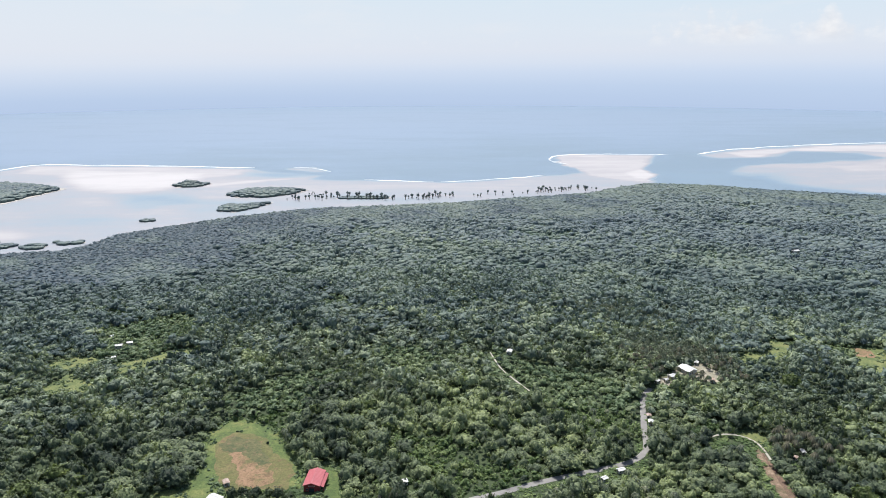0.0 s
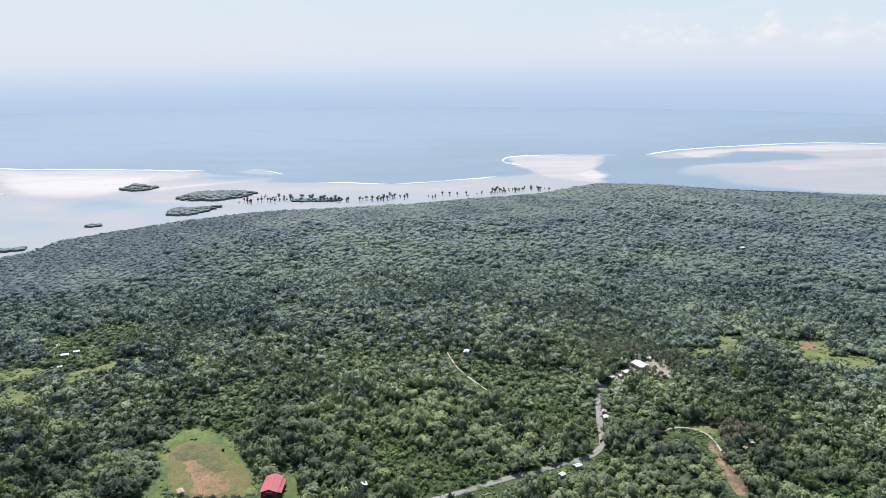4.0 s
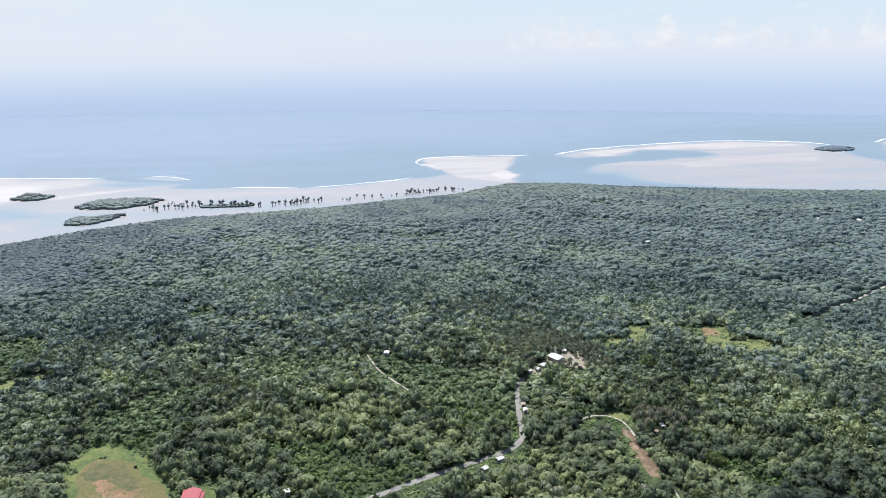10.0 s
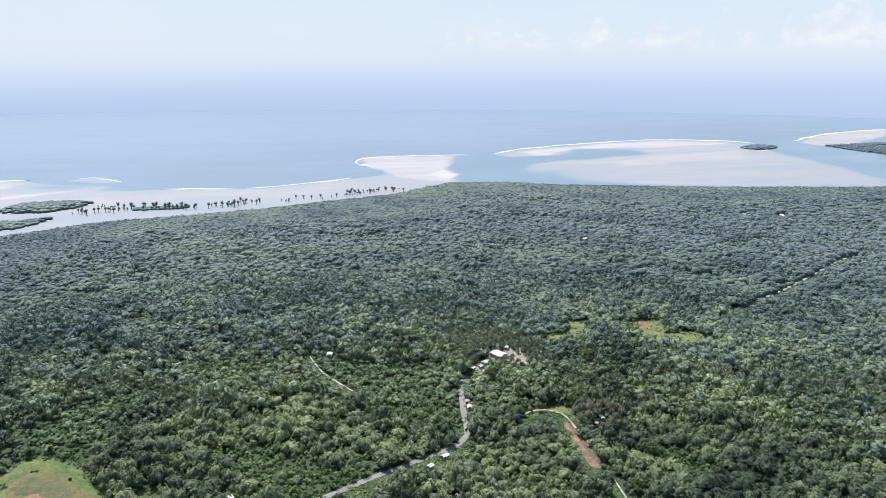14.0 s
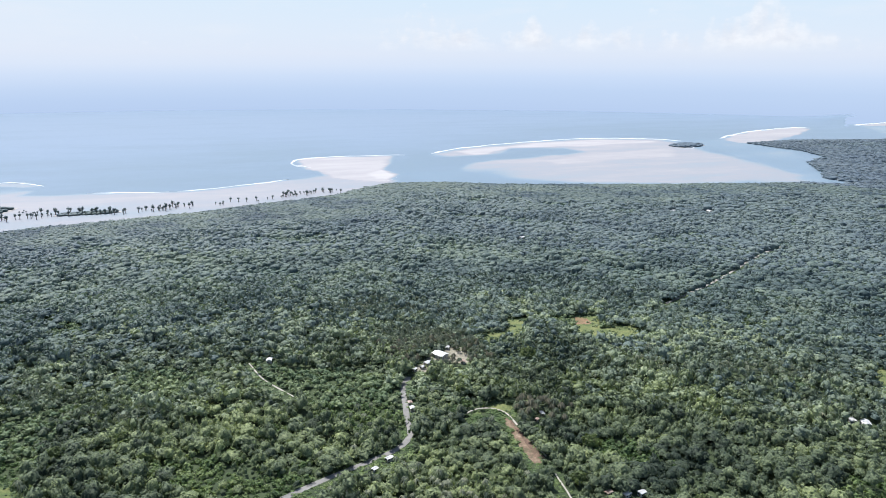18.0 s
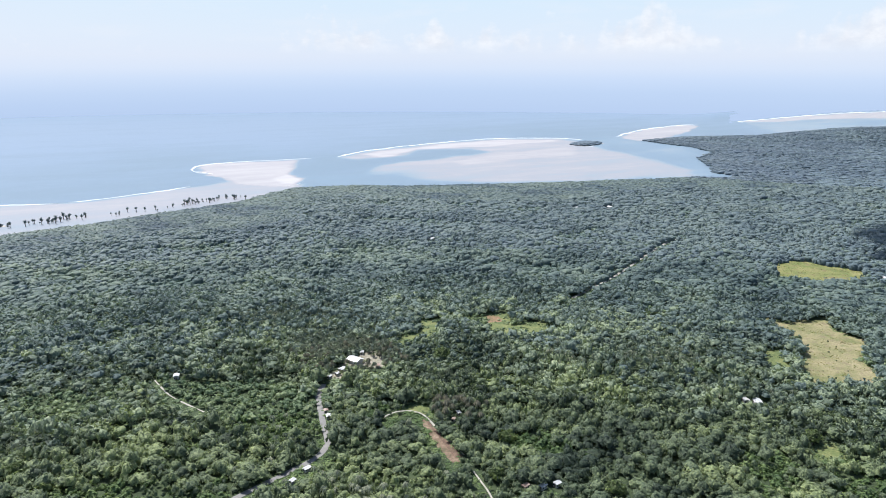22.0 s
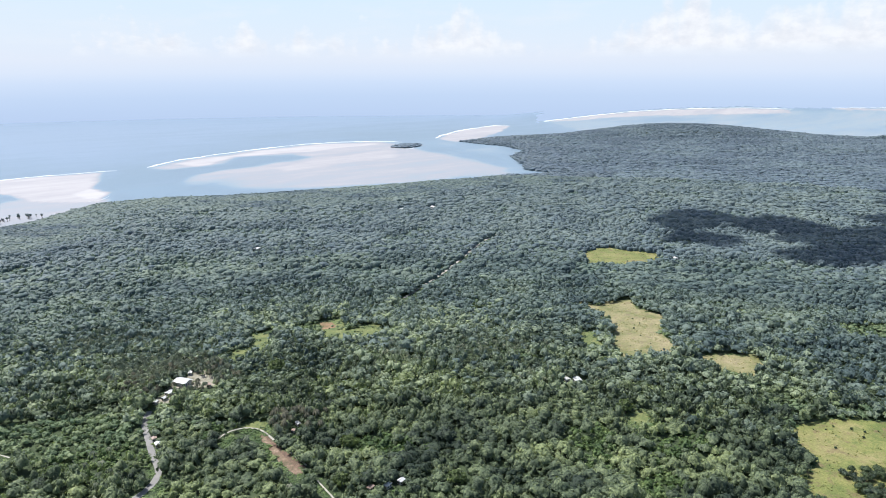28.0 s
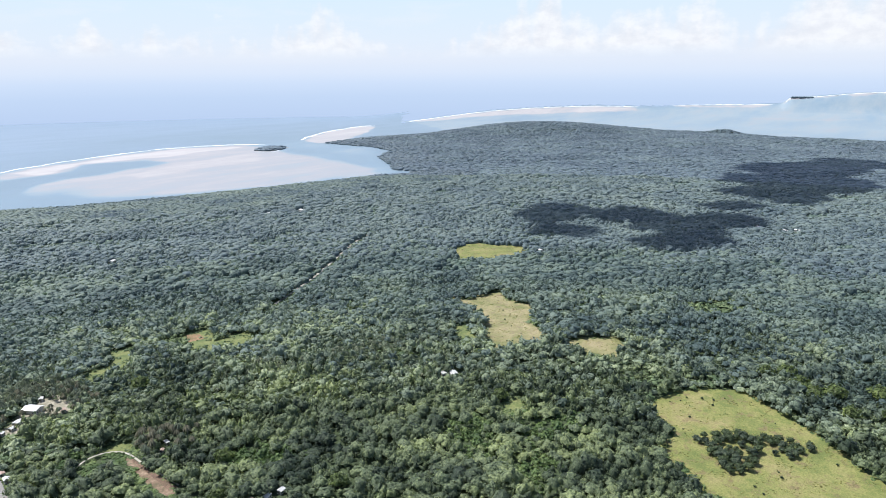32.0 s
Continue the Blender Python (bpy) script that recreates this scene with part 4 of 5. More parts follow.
def shrubby(x, y):
    """Patches of low light-green growth among the trees."""
    v = wav(x, y, 62, 6) + 0.6 * wav(x, y, 23, 9) + 0.75 * stands(LUSH, x, y) - 0.8 * stands(SOMBRE, x, y)
    v = v + 0.9 * np.exp(-((x + 18) / 55) ** 2 - ((y - 535) / 60) ** 2) + 1.7 * np.exp(-((x + 128) / 26) ** 2 - ((y - 462) / 28) ** 2)
    v = v + 0.9 * np.exp(-((x - 160) / 45) ** 2 - ((y - 1010) / 70) ** 2) + 1.0 * np.exp(-((x + 255) / 30) ** 2 - ((y - 625) / 35) ** 2) + 1.0 * np.exp(-((x - 960) / 45) ** 2 - ((y - 705) / 25) ** 2)
    v = v + 1.35 * np.exp(-((x + 275) / 62) ** 2 - ((y - 560) / 50) ** 2) + 0.6 * np.exp(-((x - 90) / 60) ** 2 - ((y - 450) / 50) ** 2)
    return v


def palmy(x, y):
    v = wav(x, y, 90, 2) + 0.5 * wav(x, y, 31, 7) + 1.4 * stands(PALMS, x, y) - 0.5 * stands(SOMBRE, x, y)
    return v - 0.5 * smooth(43, 60, np.degrees(np.arctan2(x, y)))


FORM_NEAR = [leafy_form(2, 44, 0.16, 16, k, flat=(0.32, 0.40, 0.36, 0.44)[k % 4], cut=0.0, tilt=0.4, heart=0.97, fine=0.38, core=0.56) for k in range(12)]
FORM_SHRUB = [leafy_form(1, 46, 0.24, 9, 40 + k, tilt=0.4) for k in range(5)]
FORM_MID = [leafy_form(2, 17, 0.26, 11, 80 + k, flat=(0.30, 0.38, 0.34, 0.42)[k % 4], cut=0.4, tilt=0.55, heart=0.95, core=0.55, fine=0.42) for k in range(12)]
FORM_OUT = [leafy_form(1, 5, 0.3, 7, 160 + k, cut=-0.1, flat=(0.32, 0.40, 0.36)[k % 3], tilt=0.3, heart=1.0, core=0.72) for k in range(12)]
FORM_FAR = [leafy_form(1, 4, 0.3, 6, 120 + k, cut=-0.1, flat=0.36, tilt=0.2, heart=1.0, core=0.76) for k in range(8)]
FORM_DOME = [crown_form(2, 8, 230 + k, cut=-0.1, rough=0.03, flat=0.36, core=0.74) for k in range(8)]
FORM_LOW = [leafy_form(1, 5, 0.34, 6, 190 + k, cut=0.0, flat=0.42, tilt=0.3, heart=1.0, core=0.7) for k in range(6)]
for fv, ff in FORM_OUT + FORM_FAR + FORM_DOME + FORM_LOW:
    fv[:, 2] -= fv[:, 2].min() + 0.02
for fv, ff in FORM_OUT + FORM_FAR + FORM_DOME:
    # the lowest ring reaches down to the ground
    fv[:, 2] = np.where(fv[:, 2] < 0.05, fv[:, 2], fv[:, 2] + 0.20)
FORM_PALM = [palm_form(k, fronds=10, segs=2) for k in range(6)]
FORM_PALM_FAR = [palm_form(20 + k, fronds=7, segs=1, trunk=False) for k in range(4)]

x, y, low, rng = planted(4.5, 325, 470, 1)
n = len(x)
size = rng.gamma(3.6, 0.278, n) * (1 + 0.35 * wav(x, y, 40, 12))
pv, sv = palmy(x, y), shrubby(x, y)
is_palm = (pv + rng.normal(size=n) * 0.35 > 1.05) & ~low
is_shrub = low | (sv + rng.normal(size=n) * 0.28 > 0.62)
is_tree = ~is_shrub
z = ground(x, y)
wide, tall = 3.3 * np.clip(size, 0.5, 2.2), 10.5 * np.clip(size, 0.5, 1.8) ** 0.42 * (0.2 + 0.8 * stand(x, y)) * rng.uniform(0.68, 1.3, n)
tall = np.where(is_palm, np.minimum(tall, 7.0), tall)
NEAR_TREES = np.where(is_tree & (np.hypot(x, y) < 372) & (size > 0.8))[0]
NEAR_TREES = NEAR_TREES[np.argsort(np.hypot(x, y)[NEAR_TREES])][:300]
single = np.zeros(n, bool)
single[NEAR_TREES] = True
NEAR_SET = [(x[i], y[i], z[i], wide[i], tall[i]) for i in NEAR_TREES]
k = is_tree & ~single
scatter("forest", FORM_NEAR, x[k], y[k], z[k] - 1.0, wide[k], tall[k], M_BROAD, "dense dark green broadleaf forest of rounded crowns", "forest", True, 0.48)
k = is_shrub
scatter("undergrowth", FORM_SHRUB, x[k], y[k], z[k] - 0.8, 3.2 * np.clip(size[k], 0.6, 1.4), np.where(low[k], 1.7, 4.2) * np.clip(size[k], 0.6, 1.3), M_SHRUB, "low light-green shrubs and vines between the trees", "shrubs")
k = is_palm
PALM_SET = [(x[i], y[i], z[i], rng.uniform(9, 13)) for i in np.where(k & ((np.hypot(x - 190, y - 520) < 60) | (np.hypot(x - 228, y - 400) < 26)))[0][:190]]
for _ in range(400):
    a, b = rng.uniform(150, 235), rng.uniform(495, 560)
    if len(PALM_SET) < 225 and all((a - h[0]) ** 2 + (b - h[1]) ** 2 > 40 for h in HOUSES) and (a - 197) ** 2 + (b - 524) ** 2 > 190 and all((a - h[0]) ** 2 + (b - h[1]) ** 2 > 8 for h in PALM_SET):
        PALM_SET.append((a, b, gz(a, b), rng.uniform(6, 10)))
far_palm = k & ~((np.hypot(x - 190, y - 520) < 60) | (np.hypot(x - 228, y - 400) < 26))
scatter("palm_grove", FORM_PALM, x[far_palm], y[far_palm], z[far_palm], rng.uniform(5.0, 7.0, far_palm.sum()), rng.uniform(8, 13, far_palm.sum()), M_PALM, "coconut palms standing among broadleaf trees", "palms")

# shrubs that lean over the verges of the roads and the edges of the clearings
vx, vy = [], []
for line, half in WAYS + [(DIRT_STRIP + DIRT_STRIP[:1], 0.2)] + [(c[1] + c[1][:1], 0.4) for c in CLEARINGS if c[0] != "village_yard"]:
    p = resample(line, 1.4)
    for side in (0, 1):
        a = rng.uniform(0, 6.283, len(p))
        far_out = half + rng.gamma(1.6, 1.6, len(p))
        vx.append(p[:, 0] + np.cos(a) * far_out)
        vy.append(p[:, 1] + np.sin(a) * far_out)
vx, vy = np.concatenate(vx), np.concatenate(vy)
k = np.ones(len(vx), bool)
for line, half in WAYS:
    k &= away(line, vx, vy) > half * 0.9
for poly in AVOID:
    k &= depth_in(poly, vx, vy) < 0.3
vx, vy = vx[k], vy[k]
scatter("verge_shrubs", FORM_LOW, vx, vy, ground(vx, vy) - 0.4, rng.uniform(0.9, 2.0, len(vx)), rng.uniform(0.8, 2.4, len(vx)), M_SHRUB, "ragged green shrubs along roads and clearings", "shrubs")

for near, far, step, forms, wide_by in ((470, 800, 4.7, FORM_MID, 3.4), (800, 1250, 5.3, FORM_OUT, 5.0), (1250, 1720, 6.8, FORM_OUT, 6.6)):
    x, y, low, rng = planted(step, near, far, int(near))
    n = len(x)
    belt = 190 + 60 * wav(x, y, 160, 3) + 60 * smooth(300, 700, x) * smooth(1000, 700, x)
    is_mang = (depth_in(COAST, x, y) + rng.normal(size=n) * 14 < belt) & (y > 700)
    size = rng.gamma(4.2, 0.238, n) * (1 + 0.35 * wav(x, y, 60, 12))
    is_palm = ~is_mang & ~low & (palmy(x, y) + rng.normal(size=n) * 0.35 > 0.9) & (np.hypot(x, y) < 720)
    is_shrub = ~is_mang & (low | (shrubby(x, y) + rng.normal(size=n) * 0.25 > 0.75))
    z = ground(x, y)
    k = ~is_mang & ~is_shrub
    wide = wide_by * np.clip(size, 0.5, 2.0)
    tall = 10.5 * np.clip(size, 0.45, 1.8) ** 0.45 * (0.2 + 0.8 * stand(x, y)) * rng.uniform(0.68, 1.3, n)
    if near < 600:
        k2 = smooth(540, 800, np.hypot(x, y))
        wide, tall = wide * (1 + 0.32 * k2), tall + (11.5 + 0.6 * (tall - 10.0) - tall) * k2
    if near > 600:
        tall = 11.0 + (tall - 10.0) * 0.6
    tall = np.where(is_palm, np.minimum(tall, 8.0), tall)
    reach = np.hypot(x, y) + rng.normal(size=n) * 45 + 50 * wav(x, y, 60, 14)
    # trees farther out take leaf colours with more haze painted in
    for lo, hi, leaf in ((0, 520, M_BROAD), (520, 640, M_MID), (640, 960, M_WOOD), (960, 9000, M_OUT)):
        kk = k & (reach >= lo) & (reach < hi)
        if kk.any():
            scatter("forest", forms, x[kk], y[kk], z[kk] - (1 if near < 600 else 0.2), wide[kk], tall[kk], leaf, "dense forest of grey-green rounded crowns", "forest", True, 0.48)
    k = is_shrub
    # past the near ring, young growth takes its haze-tinted colours
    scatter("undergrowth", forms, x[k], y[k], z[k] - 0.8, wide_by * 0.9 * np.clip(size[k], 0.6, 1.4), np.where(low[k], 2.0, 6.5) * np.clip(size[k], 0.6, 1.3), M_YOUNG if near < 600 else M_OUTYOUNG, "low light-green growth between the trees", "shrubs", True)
    k = is_mang
    if k.any():
        scatter("mangrove_belt", FORM_FAR, x[k], y[k], z[k], wide_by * 1.4 * np.clip(size[k], 0.85, 1.15), 8.0 * np.clip(size[k], 0.93, 1.07), M_MANGROVE, "smooth olive-green belt of mangroves along the shore", "mangroves", True, 0.3)
    k = is_palm
    scatter("palm_grove", FORM_PALM_FAR, x[k], y[k], z[k], rng.uniform(5.0, 7.5, k.sum()), rng.uniform(8, 12, k.sum()), M_PALM, "coconut palms standing among broadleaf trees", "palms")

x, y, low, rng = planted(9.6, 1720, 3600, 3, lo=30.0)
n = len(x)
size = rng.gamma(7.0, 0.14, n) * (1 + 0.3 * wav(x, y, 80, 12))
is_mang = (depth_in(COAST, x, y) < 150) & (x < 2500)
# both far kinds have haze mixed into their leaf colour
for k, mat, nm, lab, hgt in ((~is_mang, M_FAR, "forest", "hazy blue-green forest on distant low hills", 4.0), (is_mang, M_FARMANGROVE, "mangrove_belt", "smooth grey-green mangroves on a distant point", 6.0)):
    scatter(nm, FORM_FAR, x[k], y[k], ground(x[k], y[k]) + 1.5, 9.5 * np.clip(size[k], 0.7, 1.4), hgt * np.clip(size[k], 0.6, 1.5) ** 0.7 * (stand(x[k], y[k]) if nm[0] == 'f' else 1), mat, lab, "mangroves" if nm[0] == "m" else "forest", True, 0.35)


def island(name, poly, step, tall, label, peaks=()):
    """A small wooded island: one sandy base and its crowns."""
    p = np.array(poly, float)
    c = p.mean(0)
    root = tagged(new(name), label, "island")
    root.location = (c[0], c[1], float(sea_z(c[0], c[1])))
    rng = np.random.RandomState(int(abs(c[0])) + 5)
    gx, gy = np.meshgrid(np.arange(p[:, 0].min(), p[:, 0].max(), step), np.arange(p[:, 1].min(), p[:, 1].max(), step), indexing="ij")
    x, y = gx.ravel() + rng.uniform(-0.5, 0.5, gx.size) * step, gy.ravel() + rng.uniform(-0.5, 0.5, gx.size) * step
    k = inside(poly, x, y)
    x, y = x[k] - c[0], y[k] - c[1]
    edge = smooth(0, 16, depth_in(poly, x + c[0], y + c[1]))
    vs, fs, tones, b = [], [], [], 0
    for i in range(len(x)):
        fv, ff = FORM_DOME[rng.randint(len(FORM_DOME))]
        s = rng.uniform(0.85, 1.3)
        t = 1.9 * tall * (0.85 + 0.15 * rng.rand()) * (0.5 + 0.5 * edge[i])
        for px, py, ph in peaks:
            t += ph * math.exp(-((x[i] + c[0] - px) ** 2 + (y[i] + c[1] - py) ** 2) / 150.0)
        vs.append(np.stack([x[i] + fv[:, 0] * step * 1.2 * s, y[i] + fv[:, 1] * step * 1.2 * s, -0.1 + fv[:, 2] * t * 1.05], 1))
        fs.append(ff + b)
        tones.append(np.full(len(fv), 0.05 + 0.35 * rng.rand()))
        b += len(fv)
    # eastern islands take the mangrove colour with haze painted in
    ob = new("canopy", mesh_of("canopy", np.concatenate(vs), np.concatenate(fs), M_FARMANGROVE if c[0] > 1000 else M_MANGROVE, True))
    ob.data.attributes.new("tone", "FLOAT", "POINT").data.foreach_set("value", np.concatenate(tones).astype(np.float32))
    ob.parent = root
    ring = [((q[0] - c[0]) * 1.10, (q[1] - c[1]) * 1.10, 0.35) for q in poly]
    ob = part("shore", slab(ring if depth_ccw(poly) else ring[::-1], 0.9), M_SANDBASE, root, "narrow pale sandy shore")
    return root


def depth_ccw(poly):
    return sum(a[0] * b[1] - b[0] * a[1] for a, b in zip(poly, poly[1:] + poly[:1])) > 0


M_SANDBASE = plain("shore_sand", [(0.3, (0.30, 0.28, 0.25)), (0.7, (0.42, 0.40, 0.36))], 8, 0.9, 0.1)
island("mangrove_island", [(-1101, 1512), (-930, 1472), (-846, 1449), (-775, 1415), (-787, 1342), (-803, 1262), (-883, 1201), (-1050, 1200)], 8, 9, "long low mangrove island in a pale lagoon")
island("palm_islet", [(-565, 1462), (-530, 1482), (-490, 1478), (-505, 1440), (-540, 1432)], 7, 7, "tiny sandy islet with a tuft of tall palms", peaks=[(-528, 1460, 8)])
island("mangrove_island", [(-412, 1345), (-394, 1385), (-343, 1404), (-274, 1392), (-290, 1350), (-336, 1318), (-385, 1318)], 7, 8, "oval mangrove island in shallow water")
island("mangrove_island", [(-392, 1222), (-376, 1240), (-354, 1232), (-345, 1240), (-312, 1262), (-315, 1240), (-338, 1204), (-352, 1178), (-380, 1186)], 6, 7, "two-lobed mangrove island close to the shore")
island("palm_islet", [(1536, 1925), (1570, 1958), (1622, 1972), (1662, 1915), (1600, 1880), (1540, 1870)], 9, 8, "small wooded islet at the end of a sandy reef")
island("palm_islet", [(4290, 815), (4303, 815), (4318, 715), (4306, 712)], 7, 12, "small wooded islet on a distant reef")
island("mangrove_island", [(-196, 1300), (-190, 1316), (-150, 1318), (-104, 1314), (-100, 1302), (-140, 1298)], 6, 5, "low mangrove thicket on a sand bar among standing trees")
for cx, cy, r in ((-474, 1109, 9), (-603, 945, 13), (-562, 941, 15), (-530, 958, 9), (-512, 966, 8), (-545, 968, 5), (-640, 960, 14)):
    island("mangrove_clump", [(cx + r * math.cos(a), cy + 0.8 * r * math.sin(a)) for a in (0, 0.9, 1.8, 2.7, 3.6, 4.5, 5.4)], 5, 6, "rounded mangrove clump standing alone in shallow water")


# ---- single trees ----
def hub(name, px, py, pz, label, category, group=""):
    ob = tagged(new(name), label, category, group)
    ob.location = (px, py, pz)
    return ob


def trunk_mesh(seed, palm=False):
    rng = np.random.RandomState(seed)
    bm = bmesh.new()

    def limb(a, b, r0, r1, seg=6):
        way = Vector(b) - Vector(a)
        m = Matrix.Translation((Vector(a) + Vector(b)) / 2) @ way.to_track_quat("Z", "Y").to_matrix().to_4x4()
        bmesh.ops.create_cone(bm, segments=seg, radius1=r0, radius2=r1, depth=way.length, matrix=m, cap_ends=True)
    if palm:
        p = Vector((0, 0, -0.03))
        for h in (0.25, 0.5, 0.75, 0.93):
            q = Vector((0.06 * h * h, 0.03 * h, h))
            limb(p, q, 0.024 - 0.008 * h, 0.021 - 0.008 * h, 6)
            p = q
    else:
        limb((0, 0, -0.05), (0.02, 0.01, 0.45), 0.05, 0.032, 8)
        for j in range(4):
            a = j * 1.57 + rng.uniform(-0.4, 0.4)
            limb((0.02, 0.01, 0.34 + 0.03 * j), (0.27 * math.cos(a), 0.27 * math.sin(a), 0.72), 0.026, 0.01, 5)
    me = bpy.data.meshes.new("trunk")
    bm.to_mesh(me)
    bm.free()
    me.materials.append(M_BARK)
    return me


def leafy_crown(seed):
    """A crown for trees seen singly, with more and smaller leaf sprays."""
    v, f = leafy_form(2, 380, 0.095, 24, seed, flat=(0.36, 0.44, 0.5)[seed % 3], heart=0.97, fine=0.36)
    return mesh_of("crown", v, f, LEAF_KINDS[seed % 4])


LEAF_KINDS = [leaf_material("canopy_leaves", (0.030, 0.046, 0.028), (0.058, 0.084, 0.042), (0.105, 0.138, 0.062)), leaf_material("light_canopy_leaves", (0.046, 0.066, 0.034), (0.086, 0.118, 0.054), (0.14, 0.178, 0.072)),
              M_BROAD, leaf_material("deep_canopy_leaves", (0.024, 0.038, 0.024), (0.046, 0.068, 0.036), (0.082, 0.108, 0.050))]
CROWNS = [leafy_crown(200 + k) for k in range(10)]
TRUNKS = [trunk_mesh(k) for k in range(4)]
TREE_LABELS = ["broad dark green tree with a lumpy crown", "light green tree with a rounded crown", "dense green forest tree with an uneven crown", "deep green forest tree with a compact crown"]
for i, (px, py, pz, w, t) in enumerate(NEAR_SET):
    ob = hub("broadleaf_tree", px, py, pz - 0.5, TREE_LABELS[i % 10 % 4], "tree", "forest trees nearest the camera")
    turn = random.random() * 6.283
    for nm, me, sw in (("trunk", TRUNKS[i % 4], w * 2), ("crown", CROWNS[i % 10], w)):
        p = new(nm, me)
        p.parent = ob
        p.rotation_euler, p.scale = (0, 0, turn), (sw, sw, t) if nm == "crown" else (t, t, t)


# broad light-green trees that stand out of the canopy, dark trees before the sports field, two slim ones behind it
LIGHT_LEAF = leaf_material("pale_green_leaves", (0.085, 0.115, 0.045), (0.125, 0.165, 0.055), (0.18, 0.215, 0.08), patch=6)
LIGHT_CROWNS = []
for k in range(3):
    fv, ff = leafy_form(2, 420, 0.13, 26, 300 + k, flat=0.5, core=0.62, fine=0.36)
    LIGHT_CROWNS.append(mesh_of("crown", fv, ff, LIGHT_LEAF))
for i, (px, py, w, t) in enumerate(((233, 345, 6.5, 13), (264, 493, 7, 12), (287, 407, 6, 12), (185, 447, 6, 12), (204, 313, 5, 11), (561, 71, 9, 15), (578, 84, 8, 15), (560, 46, 9, 15), (579, 20, 9, 14),
                                   (543, 8, 7, 13), (412, 250, 6, 12), (257, 267, 6, 11), (532, 32, 7, 13), (-238, 354, 8, 11), (-206, 347, 8, 10), (-228, 371, 7, 11), (-50, 455, 6, 11), (-89, 451, 6, 10), (-36, 427, 6, 10),
                                   (-214, 362, 6, 10), (571, 98, 7, 14), (552, 60, 7, 13))):
    ob = hub("spreading_tree", px, py, gz(px, py) - 0.5, "broad light green tree spreading above the canopy", "tree", "light trees in the canopy")
    for nm, me, sc in (("trunk", TRUNKS[i % 4], (t, t, t)), ("crown", LIGHT_CROWNS[i % 3], (w, w, t))):
        p = new(nm, me)
        p.parent = ob
        p.scale, p.rotation_euler = sc, (0, 0, i * 1.3)
for i, (px, py, w, t) in enumerate(((-119, 349, 4.5, 10), (-113, 351, 4.2, 9), (-106, 349, 4.5, 10), (-99, 350, 4, 9), (-93, 349, 4.2, 11), (-87, 347, 4, 9), (-110, 345, 4.5, 10), (-101, 344, 4.5, 9),
                                   (-144, 446, 2.6, 9), (-132, 446, 1.5, 9), (-123, 437, 1.6, 4), (-114, 412, 1.2, 2.2))):
    ob = hub("field_tree", px, py, gz(px, py) - 0.3, "dark green tree at the edge of a sports field", "tree", "trees round the sports field")
    for nm, me, sc in (("trunk", TRUNKS[i % 4], (t, t, t)), ("crown", CROWNS[(i * 3) % 10], (w, w, t))):
        p = new(nm, me)
        p.parent = ob
        p.scale, p.rotation_euler = sc, (0, 0, i * 1.9)


def palm_crown(seed, mat):
    v, f = palm_form(seed, fronds=15, segs=4, trunk=False)
    return mesh_of("fronds", v, f, mat)


PALM_CROWNS = [palm_crown(60 + k, M_DRYPALM if k == 4 else M_PALM) for k in range(5)]
PALM_TRUNK = trunk_mesh(9, True)
for i, (px, py, pz, t) in enumerate(PALM_SET):
    ob = hub("coconut_palm", px, py, pz, "tall coconut palm with drooping green fronds", "palm tree", "palms round the village")
    ob.rotation_euler = (0, 0, random.random() * 6.283)
    for nm, me in (("trunk", PALM_TRUNK), ("fronds", PALM_CROWNS[4 if random.random() < (0.5 if math.hypot(px - 228, py - 400) < 26 else 0.4) else random.randrange(4)])):
        p = new(nm, me)
        p.parent = ob
        p.scale = (t * 0.62, t * 0.62, t)

# trees standing in the shallows off the shore, and those on the meadow
rng = np.random.RandomState(77)
STANDING = []
for x0, y0, x1, y1, count, hgt in ((-285, 1290, -215, 1300, 16, 8), (-235, 1318, -105, 1304, 46, 9), (-100, 1292, -40, 1296, 9, 9), (-40, 1305, 20, 1318, 26, 9), (50, 1312, 110, 1330, 9, 8),
                                   (118, 1330, 210, 1352, 9, 7), (190, 1372, 300, 1398, 34, 8), (-262, 1345, -246, 1335, 5, 7)):
    for _ in range(count):
        s = rng.rand()
        STANDING.append((x0 + (x1 - x0) * s + rng.normal() * 3, y0 + (y1 - y0) * s + rng.normal() * 9, hgt * rng.uniform(0.5, 1.4)))
SHORE_CROWNS = [mesh_of("crown", *FORM_SHRUB[k], M_MANGROVE) for k in range(4)]
for i, (px, py, t) in enumerate(STANDING):
    ob = hub("shore_tree", px, py, -0.1, "dark upright tree standing in the shallows off the shore", "tree", "trees standing off the shore")
    tm, cm = new("trunk", TRUNKS[i % 4]), new("crown", SHORE_CROWNS[i % 4])
    for p, sc in ((tm, (t * 1.2, t * 1.2, t)), (cm, (t * 0.3, t * 0.3, t * 0.62))):
        p.parent = ob
        p.location = (0, 0, t * 0.38 if p is cm else 0)
        p.scale = sc
        p.rotation_euler = (0, 0, i * 1.7)
MEADOW = []
for _ in range(900):
    px, py = rng.uniform(405, 480), rng.uniform(36, 118)
    if bool(inside(CLUMP, np.array([px]), np.array([py]))[0]) and len(MEADOW) < 75 and all((px - a) ** 2 + (py - b) ** 2 > 9 for a, b, _ in MEADOW):
        MEADOW.append((px, py, rng.uniform(4.5, 8)))
